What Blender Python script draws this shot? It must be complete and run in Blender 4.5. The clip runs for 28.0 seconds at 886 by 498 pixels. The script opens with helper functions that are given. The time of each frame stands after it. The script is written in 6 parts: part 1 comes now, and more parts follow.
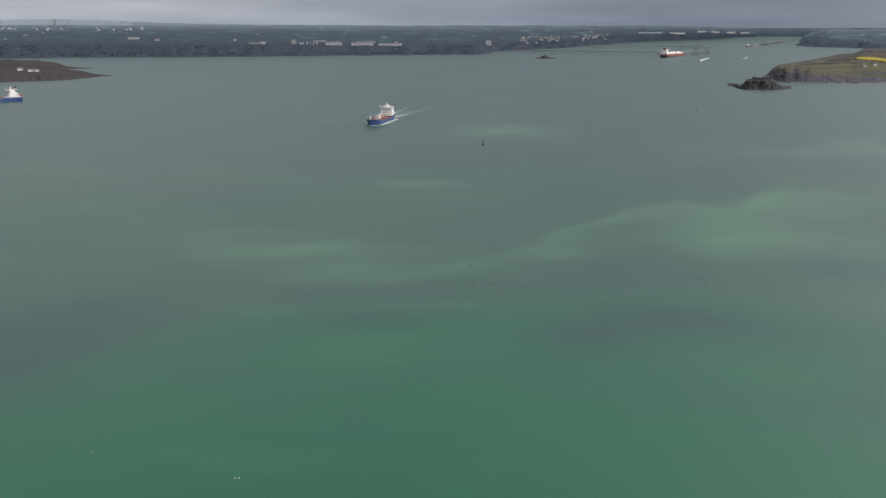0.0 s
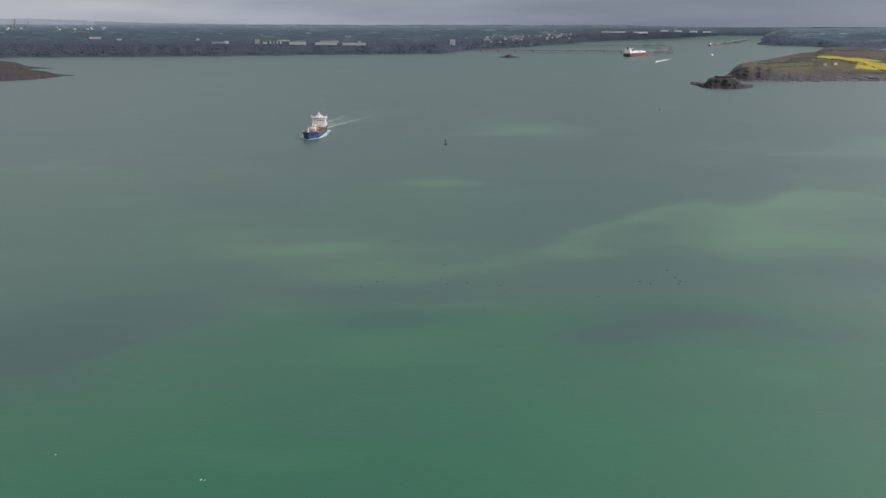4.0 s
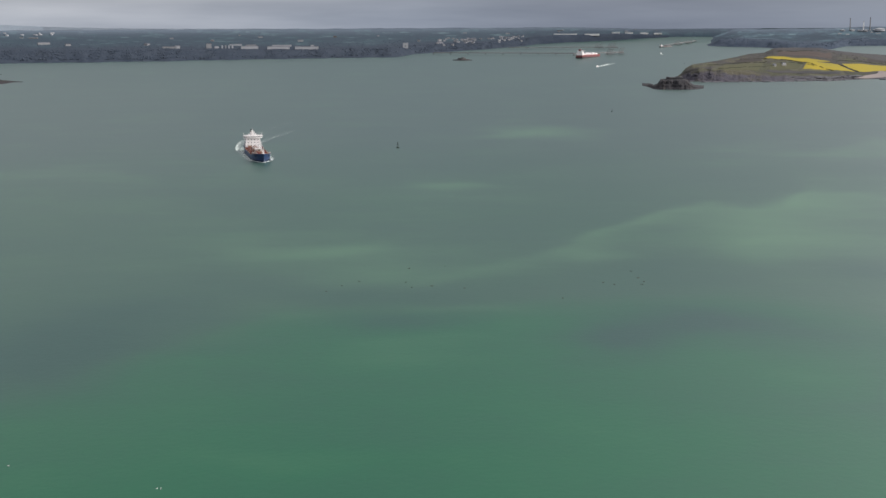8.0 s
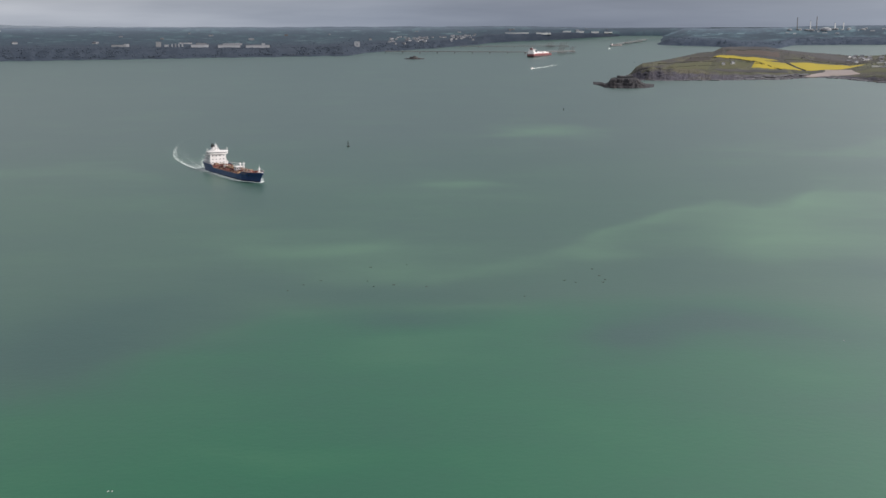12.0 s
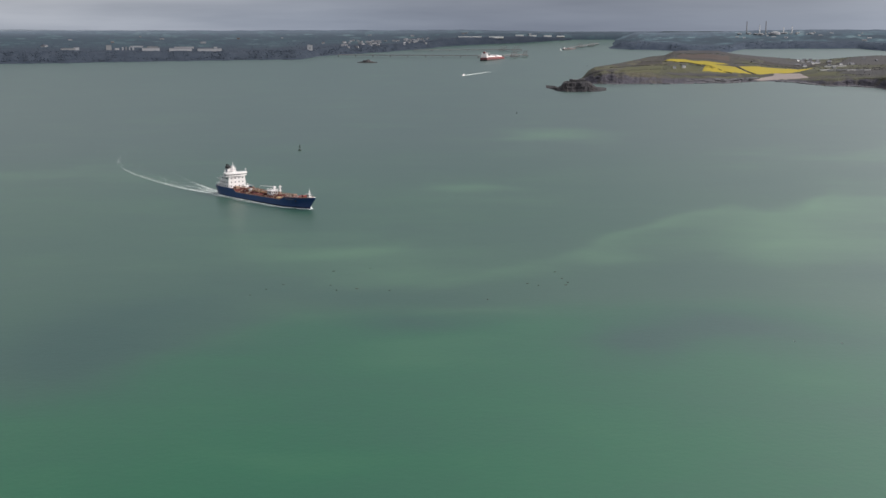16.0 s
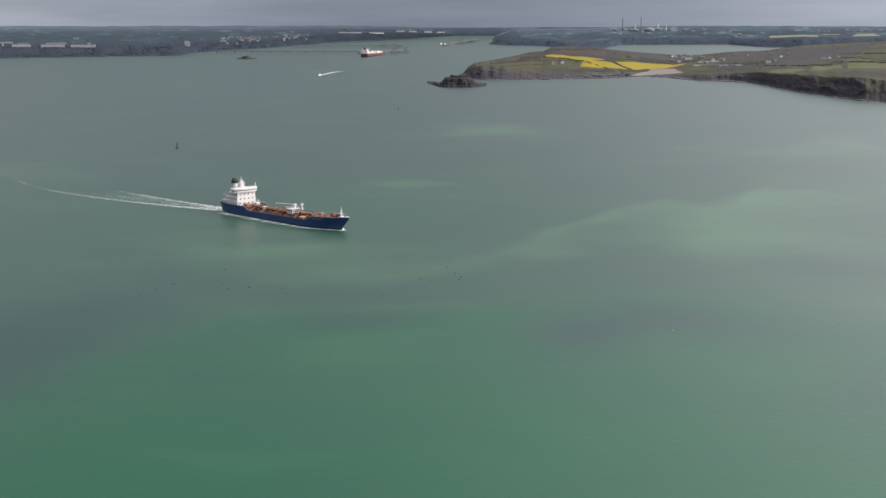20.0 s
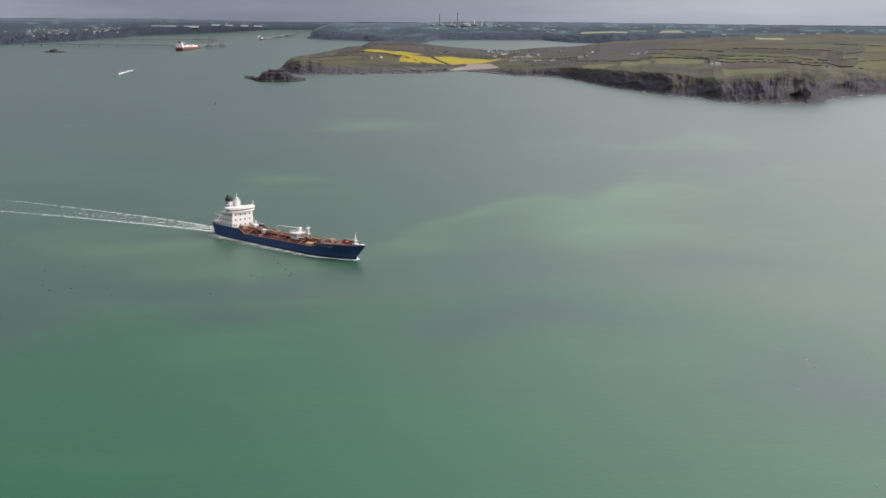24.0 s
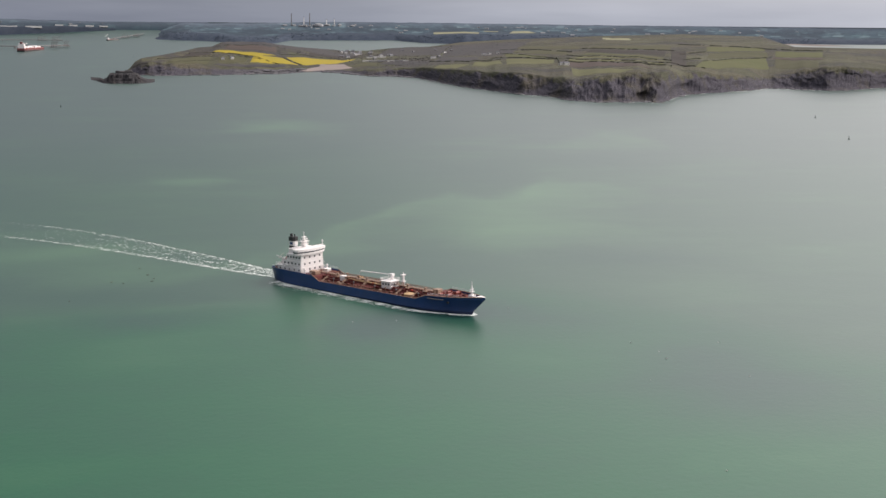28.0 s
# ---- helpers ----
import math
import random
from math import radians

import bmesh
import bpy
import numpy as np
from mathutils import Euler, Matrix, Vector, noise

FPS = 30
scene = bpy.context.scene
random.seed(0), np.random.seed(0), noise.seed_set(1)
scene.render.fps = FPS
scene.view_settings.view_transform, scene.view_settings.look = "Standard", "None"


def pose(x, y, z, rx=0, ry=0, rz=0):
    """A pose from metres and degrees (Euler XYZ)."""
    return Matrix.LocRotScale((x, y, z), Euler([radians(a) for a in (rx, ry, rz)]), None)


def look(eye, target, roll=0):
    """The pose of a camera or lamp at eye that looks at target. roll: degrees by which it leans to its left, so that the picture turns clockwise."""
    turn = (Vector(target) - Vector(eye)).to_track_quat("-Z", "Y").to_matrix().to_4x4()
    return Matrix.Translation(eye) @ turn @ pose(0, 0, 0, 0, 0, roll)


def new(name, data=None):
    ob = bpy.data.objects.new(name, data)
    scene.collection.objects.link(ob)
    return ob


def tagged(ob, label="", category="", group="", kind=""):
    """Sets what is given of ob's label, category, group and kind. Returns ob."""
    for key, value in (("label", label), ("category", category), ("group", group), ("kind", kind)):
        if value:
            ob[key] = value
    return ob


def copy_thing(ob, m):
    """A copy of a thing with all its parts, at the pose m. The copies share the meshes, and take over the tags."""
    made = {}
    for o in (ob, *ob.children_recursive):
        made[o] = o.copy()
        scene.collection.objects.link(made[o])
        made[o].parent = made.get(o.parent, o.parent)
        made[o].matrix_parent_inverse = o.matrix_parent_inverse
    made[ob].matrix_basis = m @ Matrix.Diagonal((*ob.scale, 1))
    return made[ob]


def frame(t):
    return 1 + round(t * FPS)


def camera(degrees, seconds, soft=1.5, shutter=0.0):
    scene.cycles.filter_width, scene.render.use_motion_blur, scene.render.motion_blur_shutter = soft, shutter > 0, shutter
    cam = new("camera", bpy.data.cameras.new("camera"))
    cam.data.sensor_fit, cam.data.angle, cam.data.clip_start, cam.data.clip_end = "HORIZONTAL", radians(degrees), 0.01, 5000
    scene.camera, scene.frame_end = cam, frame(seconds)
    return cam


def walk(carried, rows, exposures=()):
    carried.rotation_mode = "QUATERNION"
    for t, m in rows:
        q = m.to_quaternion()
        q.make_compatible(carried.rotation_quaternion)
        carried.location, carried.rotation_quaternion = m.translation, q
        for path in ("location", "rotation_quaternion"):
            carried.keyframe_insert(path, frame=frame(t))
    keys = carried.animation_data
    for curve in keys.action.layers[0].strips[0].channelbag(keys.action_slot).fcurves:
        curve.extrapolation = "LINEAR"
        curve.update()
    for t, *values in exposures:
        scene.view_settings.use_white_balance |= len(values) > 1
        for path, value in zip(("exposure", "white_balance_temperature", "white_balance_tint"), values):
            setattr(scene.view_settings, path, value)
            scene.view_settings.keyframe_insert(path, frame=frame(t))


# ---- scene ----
from functools import lru_cache, partial

# A drone hangs 120 m over the sea at the origin and pans from the estuary to the southern headland.
# Azimuths are degrees clockwise from +y, ranges and heights metres from the drone's foot.
EYE = 120.0
cam = camera(40, 28.0, soft=1.5)
PAN = [(0, 0.000, 10.443, 0.077), (0.5, -0.056, 10.458, 0.009), (1, 0.170, 10.378, 0.013), (1.5, 0.442, 10.439, 0.100), (2, 0.638, 10.478, 0.102), (2.5, 0.894, 10.459, 0.068), (3, 1.137, 10.465, 0.069), (3.5, 1.392, 10.467, 0.064), (5.5, 2.433, 10.494, -0.150), (6, 2.678, 10.418, -0.237), (6.5, 2.970, 10.355, -0.225), (7, 3.241, 10.351, -0.174), (7.5, 3.515, 10.350, -0.243), (8, 3.789, 10.332, -0.320), (8.5, 4.100, 10.254, -0.331), (9, 4.373, 10.271, -0.370), (9.5, 4.612, 10.319, -0.267), (10, 4.904, 10.344, -0.285), (10.5, 5.149, 10.291, -0.288), (11, 5.422, 10.331, -0.152), (11.5, 5.698, 10.355, -0.240), (12, 6.043, 10.403, -0.221), (12.5, 6.320, 10.436, -0.226), (14.5, 7.387, 10.230, -0.206), (15, 7.696, 10.248, -0.174), (15.5, 7.964, 10.223, -0.187), (16, 8.235, 10.244, -0.133), (16.5, 8.604, 10.237, -0.128), (17, 8.903, 10.247, -0.139), (17.5, 9.203, 10.325, -0.119), (18, 9.497, 10.325, -0.109), (18.5, 10.556, 10.319, -0.071), (19, 11.648, 10.365, -0.083), (19.5, 12.739, 10.412, -0.047), (20, 13.785, 10.441, -0.069), (20.5, 14.841, 10.408, 0.036), (21, 15.880, 10.432, 0.137), (21.5, 16.916, 10.462, 0.264), (23.5, 21.177, 10.654, 0.271), (24, 22.287, 10.664, 0.392), (24.5, 23.339, 10.691, 0.421), (25, 24.440, 10.696, 0.517), (25.5, 25.496, 10.716, 0.501), (26, 26.566, 10.759, 0.501), (26.5, 27.631, 10.704, 0.488), (27, 28.225, 10.603, 0.491), (27.5, 28.683, 10.548, 0.458), (28, 29.120, 10.594, 0.466)]
walk(cam, [(t, look((0, 0, EYE), (math.sin(radians(a)) * 100, math.cos(radians(a)) * 100, EYE - 100 * math.tan(radians(d))), r)) for t, a, d, r in PAN],
     [(0, -0.12, 6500, 10), (6, -0.07, 6500, 10), (11, -0.02, 6500, 10), (16, -0.07, 6520, 10), (21, -0.02, 6560, 11), (25, 0.02, 6700, 13), (28, -0.01, 6780, 14)])

# ---- world, sun ----
SUN_AZ, SUN_EL = 102.0, 42.0
world = bpy.data.worlds.new("overcast_sky")
scene.world = world
world.use_nodes = True
wn, wl = world.node_tree.nodes, world.node_tree.links
wn.clear()
sky = wn.new("ShaderNodeTexSky")
sky.sky_type, sky.sun_disc = "NISHITA", False
sky.sun_elevation, sky.sun_rotation = radians(SUN_EL), radians(SUN_AZ)
sky.air_density, sky.dust_density, sky.ozone_density = 1.0, 3.0, 1.0
wco = wn.new("ShaderNodeTexCoord")
wmap = wn.new("ShaderNodeMapping")
wmap.inputs["Scale"].default_value = (1.6, 1.6, 16.0)
wcl = wn.new("ShaderNodeTexNoise")
wcl.inputs["Scale"].default_value, wcl.inputs["Detail"].default_value = 2.2, 6
wr = wn.new("ShaderNodeValToRGB")
wr.color_ramp.elements[0].position, wr.color_ramp.elements[0].color = 0.36, (2.85, 3.14, 3.75, 1)
wr.color_ramp.elements[1].position, wr.color_ramp.elements[1].color = 0.66, (4.25, 4.53, 5.15, 1)
# the overcast is brighter round the veiled sun
wdot = wn.new("ShaderNodeVectorMath")
wdot.operation = "DOT_PRODUCT"
wdot.inputs[1].default_value = (math.sin(radians(SUN_AZ)) * math.cos(radians(SUN_EL)), math.cos(radians(SUN_AZ)) * math.cos(radians(SUN_EL)), math.sin(radians(SUN_EL)))
wglow = wn.new("ShaderNodeMapRange")
wglow.interpolation_type = "SMOOTHSTEP"
wglow.inputs[1].default_value, wglow.inputs[2].default_value, wglow.inputs[3].default_value, wglow.inputs[4].default_value = 0.04, 1.0, 0.0, 1.0
wmul = wn.new("ShaderNodeMixRGB")
wmul.inputs[2].default_value = (26.5, 26.5, 26.8, 1)
wl.new(wco.outputs["Generated"], wdot.inputs[0])
wl.new(wdot.outputs["Value"], wglow.inputs[0])
wsep, wlow, wveil = wn.new("ShaderNodeSeparateXYZ"), wn.new("ShaderNodeMapRange"), wn.new("ShaderNodeMath")
wlow.interpolation_type, wveil.operation = "SMOOTHSTEP", "MULTIPLY"
wlow.inputs[1].default_value, wlow.inputs[2].default_value, wlow.inputs[3].default_value, wlow.inputs[4].default_value = 0.02, 0.11, 0.34, 1.0
wl.new(wco.outputs["Generated"], wsep.inputs[0])
wl.new(wsep.outputs[2], wlow.inputs[0])
wl.new(wglow.outputs[0], wveil.inputs[0])
wl.new(wlow.outputs[0], wveil.inputs[1])
wl.new(wveil.outputs[0], wmul.inputs[0])
wl.new(wr.outputs[0], wmul.inputs[1])
# thinner, warmer cloud low in the north-west
wdot2, wthin, wwarm = wn.new("ShaderNodeVectorMath"), wn.new("ShaderNodeMapRange"), wn.new("ShaderNodeMixRGB")
wdot2.operation, wthin.interpolation_type, wwarm.blend_type = "DOT_PRODUCT", "SMOOTHSTEP", "MULTIPLY"
wdot2.inputs[1].default_value = (math.sin(radians(-32)), math.cos(radians(-32)), 0.03)
wthin.inputs[1].default_value, wthin.inputs[2].default_value, wthin.inputs[3].default_value, wthin.inputs[4].default_value = 0.80, 1.0, 0.0, 1.0
wwarm.inputs[2].default_value = (1.62, 1.52, 1.38, 1)
wl.new(wco.outputs["Generated"], wdot2.inputs[0])
wl.new(wdot2.outputs["Value"], wthin.inputs[0])
wl.new(wthin.outputs[0], wwarm.inputs[0])
wl.new(wmul.outputs[0], wwarm.inputs[1])
# a darker bank of cloud over the head of the estuary
wdot3, wbank, wdim = wn.new("ShaderNodeVectorMath"), wn.new("ShaderNodeMapRange"), wn.new("ShaderNodeMixRGB")
wdot3.operation, wbank.interpolation_type, wdim.blend_type = "DOT_PRODUCT", "SMOOTHSTEP", "MULTIPLY"
wdot3.inputs[1].default_value = (math.sin(radians(17)), math.cos(radians(17)), 0.04)
wbank.inputs[1].default_value, wbank.inputs[2].default_value, wbank.inputs[3].default_value, wbank.inputs[4].default_value = 0.965, 1.0, 0.0, 1.0
wdim.inputs[2].default_value = (0.74, 0.75, 0.77, 1)
wl.new(wco.outputs["Generated"], wdot3.inputs[0])
wl.new(wdot3.outputs["Value"], wbank.inputs[0])
wl.new(wbank.outputs[0], wdim.inputs[0])
wl.new(wwarm.outputs[0], wdim.inputs[1])
whaze, wblue = wn.new("ShaderNodeMapRange"), wn.new("ShaderNodeMixRGB")
whaze.interpolation_type, wblue.blend_type = "SMOOTHSTEP", "MULTIPLY"
whaze.inputs[1].default_value, whaze.inputs[2].default_value, whaze.inputs[3].default_value, whaze.inputs[4].default_value = 0.0, 0.05, 1.0, 0.0
wblue.inputs[2].default_value = (0.95, 1.0, 1.07, 1)
wl.new(wsep.outputs[2], whaze.inputs[0])
wl.new(whaze.outputs[0], wblue.inputs[0])
wl.new(wdim.outputs[0], wblue.inputs[1])
wmix = wn.new("ShaderNodeMixRGB")
wmix.inputs[0].default_value = 0.86
wbg = wn.new("ShaderNodeBackground")
wbg.inputs["Strength"].default_value = 0.095
wout = wn.new("ShaderNodeOutputWorld")
wl.new(wco.outputs["Generated"], wmap.inputs[0])
wl.new(wmap.outputs[0], wcl.inputs["Vector"])
wl.new(wcl.outputs["Fac"], wr.inputs[0])
wl.new(sky.outputs[0], wmix.inputs[1])
wl.new(wblue.outputs[0], wmix.inputs[2])
wl.new(wmix.outputs[0], wbg.inputs[0])
wl.new(wbg.outputs[0], wout.inputs[0])
sun = new("sun", bpy.data.lights.new("sun", "SUN"))
sun.data.energy, sun.data.angle, sun.data.color = 2.2, radians(10), (1.0, 0.95, 0.88)
sd = Vector((math.sin(radians(SUN_AZ)) * math.cos(radians(SUN_EL)), math.cos(radians(SUN_AZ)) * math.cos(radians(SUN_EL)), math.sin(radians(SUN_EL))))
sun.matrix_world = look(sd * 900, (0, 0, 0))

# ---- plan arithmetic ----
# The view ends at 5 km, so what lies beyond 2.3 km is drawn in smaller and nearer, along the same sight lines.
NEAR, END = 2300.0, 4860.0


def shrink(r):
    return r if r <= NEAR else NEAR + (END - NEAR) * (1 - math.exp(-(r - NEAR) / (END - NEAR)))


def place(az, r, z=0.0):
    """World point at an azimuth, true range and true height."""
    s = shrink(r) / max(r, 1e-6)
    a = radians(az)
    return Vector((math.sin(a) * r * s, math.cos(a) * r * s, EYE + (z - EYE) * s))


def spot(az, r, z=0.0, turn=0.0):
    """Pose of a thing standing there, its +y turned to that heading, scaled as its range is."""
    s = shrink(r) / r
    return Matrix.Translation(place(az, r, z)) @ Euler((0, 0, -radians(turn))).to_matrix().to_4x4() @ Matrix.Scale(s, 4)


def table(rows, x):
    """Smooth reading of rows (x, value...) at x."""
    if x <= rows[0][0]:
        return rows[0][1:]
    for a, b in zip(rows, rows[1:]):
        if x <= b[0]:
            k = (x - a[0]) / (b[0] - a[0])
            return tuple(p + (q - p) * k for p, q in zip(a[1:], b[1:]))
    return rows[-1][1:]


def fbm(x, y, z=0.0, octaves=4):
    return noise.fractal(Vector((x, y, z)), 0.9, 2.1, octaves)


def smooth(a, b, x):
    t = min(1, max(0, (x - a) / (b - a)))
    return t * t * (3 - 2 * t)


# ---- materials ----
class Mat:
    """A node material under construction."""

    def __init__(self, name, rough=0.6, metal=0.0, spec=0.5):
        self.m = bpy.data.materials.new(name)
        self.m.use_nodes = True
        self.n, self.l = self.m.node_tree.nodes, self.m.node_tree.links
        self.b = self.n["Principled BSDF"]
        self.b.inputs["Roughness"].default_value = rough
        self.b.inputs["Metallic"].default_value = metal
        self.b.inputs["Specular IOR Level"].default_value = spec

    def coord(self, kind="Object", scale=(1, 1, 1)):
        c, m = self.n.new("ShaderNodeTexCoord"), self.n.new("ShaderNodeMapping")
        m.inputs["Scale"].default_value = scale
        self.l.new(c.outputs[kind], m.inputs[0])
        return m.outputs[0]

    def noise(self, vec, scale, detail=4, rough=0.55):
        t = self.n.new("ShaderNodeTexNoise")
        t.inputs["Scale"].default_value, t.inputs["Detail"].default_value, t.inputs["Roughness"].default_value = scale, detail, rough
        self.l.new(vec, t.inputs["Vector"])
        return t.outputs["Fac"]

    def ramp(self, fac, *stops):
        r = self.n.new("ShaderNodeValToRGB")
        while len(r.color_ramp.elements) < len(stops):
            r.color_ramp.elements.new(0.5)
        for e, (p, c) in zip(r.color_ramp.elements, stops):
            e.position, e.color = p, (*c, 1)
        self.l.new(fac, r.inputs[0])
        return r.outputs[0]

    def mix(self, fac, a, b, mode="MIX"):
        x = self.n.new("ShaderNodeMixRGB")
        x.blend_type = mode
        for s, v in zip(x.inputs, (fac, a, b)):
            if isinstance(v, (int, float)):
                s.default_value = v
            elif isinstance(v, tuple):
                s.default_value = (*v, 1)
            else:
                self.l.new(v, s)
        return x.outputs[0]

    def math(self, op, a, b=0.0):
        x = self.n.new("ShaderNodeMath")
        x.operation = op
        for s, v in zip(x.inputs, (a, b)):
            if isinstance(v, (int, float)):
                s.default_value = v
            else:
                self.l.new(v, s)
        return x.outputs[0]

    def color(self, c):
        if isinstance(c, tuple):
            self.b.inputs["Base Color"].default_value = (*c, 1)
        else:
            self.l.new(c, self.b.inputs["Base Color"])
        return self

    def bump(self, h, strength=0.3, dist=0.1):
        x = self.n.new("ShaderNodeBump")
        x.inputs["Strength"].default_value, x.inputs["Distance"].default_value = strength, dist
        self.l.new(h, x.inputs["Height"])
        self.l.new(x.outputs[0], self.b.inputs["Normal"])
        return self


def paint(name, c, dirt=None, rough=0.5, metal=0.0, scale=0.6, bump=0.0):
    """Painted or plain surface: one colour with streaks of dirt at two scales."""
    m = Mat(name, rough, metal)
    v = m.coord("Object", (1, 1, 0.25))
    d = dirt or tuple(x * 0.6 for x in c)
    big = m.ramp(m.noise(v, scale, 5, 0.65), (0.35, (0, 0, 0)), (0.75, (1, 1, 1)))
    fine = m.noise(v, scale * 9, 3)
    col = m.mix(m.math("MULTIPLY", big, 0.55), c, d)
    col = m.mix(m.math("MULTIPLY", fine, 0.25), col, tuple(x * 0.75 for x in c))
    m.color(col)
    if bump:
        m.bump(fine, bump, 0.05)
    return m.m


# ---- mesh helpers ----
def mesh_of(name, verts, faces, mats, smooth_faces=False):
    me = bpy.data.meshes.new(name)
    me.from_pydata([tuple(v) for v in verts], [], faces)
    for m in mats if isinstance(mats, (list, tuple)) else [mats]:
        me.materials.append(m)
    if smooth_faces:
        me.shade_smooth()
    return me


def part(name, bm, material, parent, label=""):
    """One bmesh as one mesh object under a thing or part."""
    me = bpy.data.meshes.new(name)
    bm.to_mesh(me)
    bm.free()
    me.materials.append(material)
    ob = new(name, me)
    ob.parent = parent
    return tagged(ob, label)


def box(bm, x0, x1, y0, y1, z0, z1, bevel=0.0):
    vs = [bm.verts.new((x, y, z)) for z in (z0, z1) for x, y in ((x0, y0), (x1, y0), (x1, y1), (x0, y1))]
    fs = [bm.faces.new([vs[i] for i in f]) for f in ((3, 2, 1, 0), (4, 5, 6, 7), (0, 1, 5, 4), (1, 2, 6, 5), (2, 3, 7, 6), (3, 0, 4, 7))]
    if bevel:
        bmesh.ops.bevel(bm, geom=list({e for f in fs for e in f.edges}), offset=bevel, segments=1, affect="EDGES")
    return bm


def tube(bm, a, b, r, r2=None, n=8):
    a, b = Vector(a), Vector(b)
    d = b - a
    m = Matrix.Translation((a + b) / 2) @ d.to_track_quat("Z", "Y").to_matrix().to_4x4()
    bmesh.ops.create_cone(bm, cap_ends=True, segments=n, radius1=r, radius2=r if r2 is None else r2, depth=d.length, matrix=m)
    return bm


def prism(bm, outline, z0, z1, taper=1.0):
    """An upright prism over an outline of (x, y), counter-clockwise."""
    lo = [bm.verts.new((x, y, z0)) for x, y in outline]
    hi = [bm.verts.new((x * taper, y * taper, z1)) for x, y in outline]
    n = len(lo)
    bm.faces.new(lo[::-1])
    bm.faces.new(hi)
    for i in range(n):
        bm.faces.new((lo[i], lo[(i + 1) % n], hi[(i + 1) % n], hi[i]))
    return bm


B = bmesh.new

# ---- sea ----
def sea_material():
    m = Mat("sea_water", 0.34, 0.0, 0.66)
    m.b.inputs["IOR"].default_value = 1.33
    v = m.coord("Object")
    cloud_light, near_green = m.n.new("ShaderNodeAttribute"), m.n.new("ShaderNodeAttribute")
    cloud_light.attribute_name, near_green.attribute_name = "cloud_light", "near_green"
    drift = m.math("SUBTRACT", m.noise(m.coord("Object", (1, 1, 0)), 0.008, 6, 0.62), 0.5)
    wisp = m.math("SUBTRACT", m.noise(m.coord("Object", (0.5, 1.3, 0)), 0.022, 7, 0.66), 0.5)
    # base colour greys with range, painting in the sky's low-angle reflection
    water = m.ramp(m.math("ADD", near_green.outputs["Fac"], m.math("MULTIPLY", drift, 0.35)), (0.0, (0.034, 0.064, 0.057)), (0.45, (0.025, 0.068, 0.046)), (0.75, (0.011, 0.074, 0.037)), (1.0, (0.006, 0.077, 0.034)))
    # bright and shaded patches under the clouds are put into the water's colour
    k = m.math("ADD", cloud_light.outputs["Fac"], m.math("MULTIPLY", m.math("ADD", drift, wisp), 0.28))
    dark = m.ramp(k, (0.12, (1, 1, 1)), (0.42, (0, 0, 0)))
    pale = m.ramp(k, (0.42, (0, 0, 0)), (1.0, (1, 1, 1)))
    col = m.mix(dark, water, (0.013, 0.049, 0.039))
    m.color(m.mix(pale, col, (0.088, 0.185, 0.098)))
    h = m.math("ADD", m.noise(v, 0.35, 5, 0.6), m.math("MULTIPLY", m.noise(v, 0.05, 3), 1.5))
    return m.bump(h, 0.18, 0.3).m


# streaks of cloud light painted into the water, crisp outside and fading towards the near water: length of the fade,
# then the crest's azimuth, range and strength
LIGHT_STREAKS = [
    (3.2, [(-6.3, 523, 0.25), (-3.6, 555, 0.35), (-0.3, 586, 0.4), (2.9, 622, 0.4), (5.1, 679, 0.6), (6.6, 727, 0.9), (8.7, 787, 0.95), (11.1, 839, 1.0), (12.7, 821, 0.9), (14.2, 850, 0.95), (15.5, 915, 1.15), (17.4, 918, 0.9), (18.7, 893, 0.6), (21.0, 850, 0.0)]),
    (2.4, [(-18.5, 624, 0.1), (-15.7, 630, 0.2), (-11.0, 646, 0.25), (-8.4, 653, 0.22), (-5.2, 671, 0.22), (-1.4, 706, 0.2), (1.8, 720, 0.1)]),
    (2.8, [(-22.0, 422, 0.2), (-18.8, 426, 0.25), (-15.9, 447, 0.35), (-12.2, 477, 0.4), (-9.5, 501, 0.45), (-6.3, 510, 0.55), (-2.6, 520, 0.7), (1.0, 518, 0.55), (3.7, 512, 0.0)]),
]
LIGHT_STREAKS += [
    (0.8, [(-0.6, 1434, 0.0), (1.7, 1412, 1.1), (3.6, 1402, 1.2), (6.6, 1350, 0.0)]),
    (1.6, [(-3.8, 955, 0.0), (-1.9, 930, 0.6), (-0.1, 927, 0.5), (2.9, 885, 0.0)]),
    (1.2, [(-24.0, 1045, 0.3), (-21.2, 1060, 0.4), (-18.8, 1082, 0.65), (-16.5, 1050, 0.65), (-14.0, 960, 0.0)]),
    (2.4, [(13.3, 885, 0.0), (15.0, 876, 0.3), (17.4, 842, 0.35), (19.6, 790, 0.0)]),
    (3.6, [(9.0, 580, 0.0), (10.5, 655, 0.3), (13.7, 716, 0.35), (16.4, 724, 0.35), (19.1, 714, 0.3), (23.5, 660, 0.0)]),
    (1.4, [(15.0, 1160, 0.0), (17.9, 1320, 0.8), (19.7, 1298, 0.8), (21.3, 1205, 0.0)]),
]
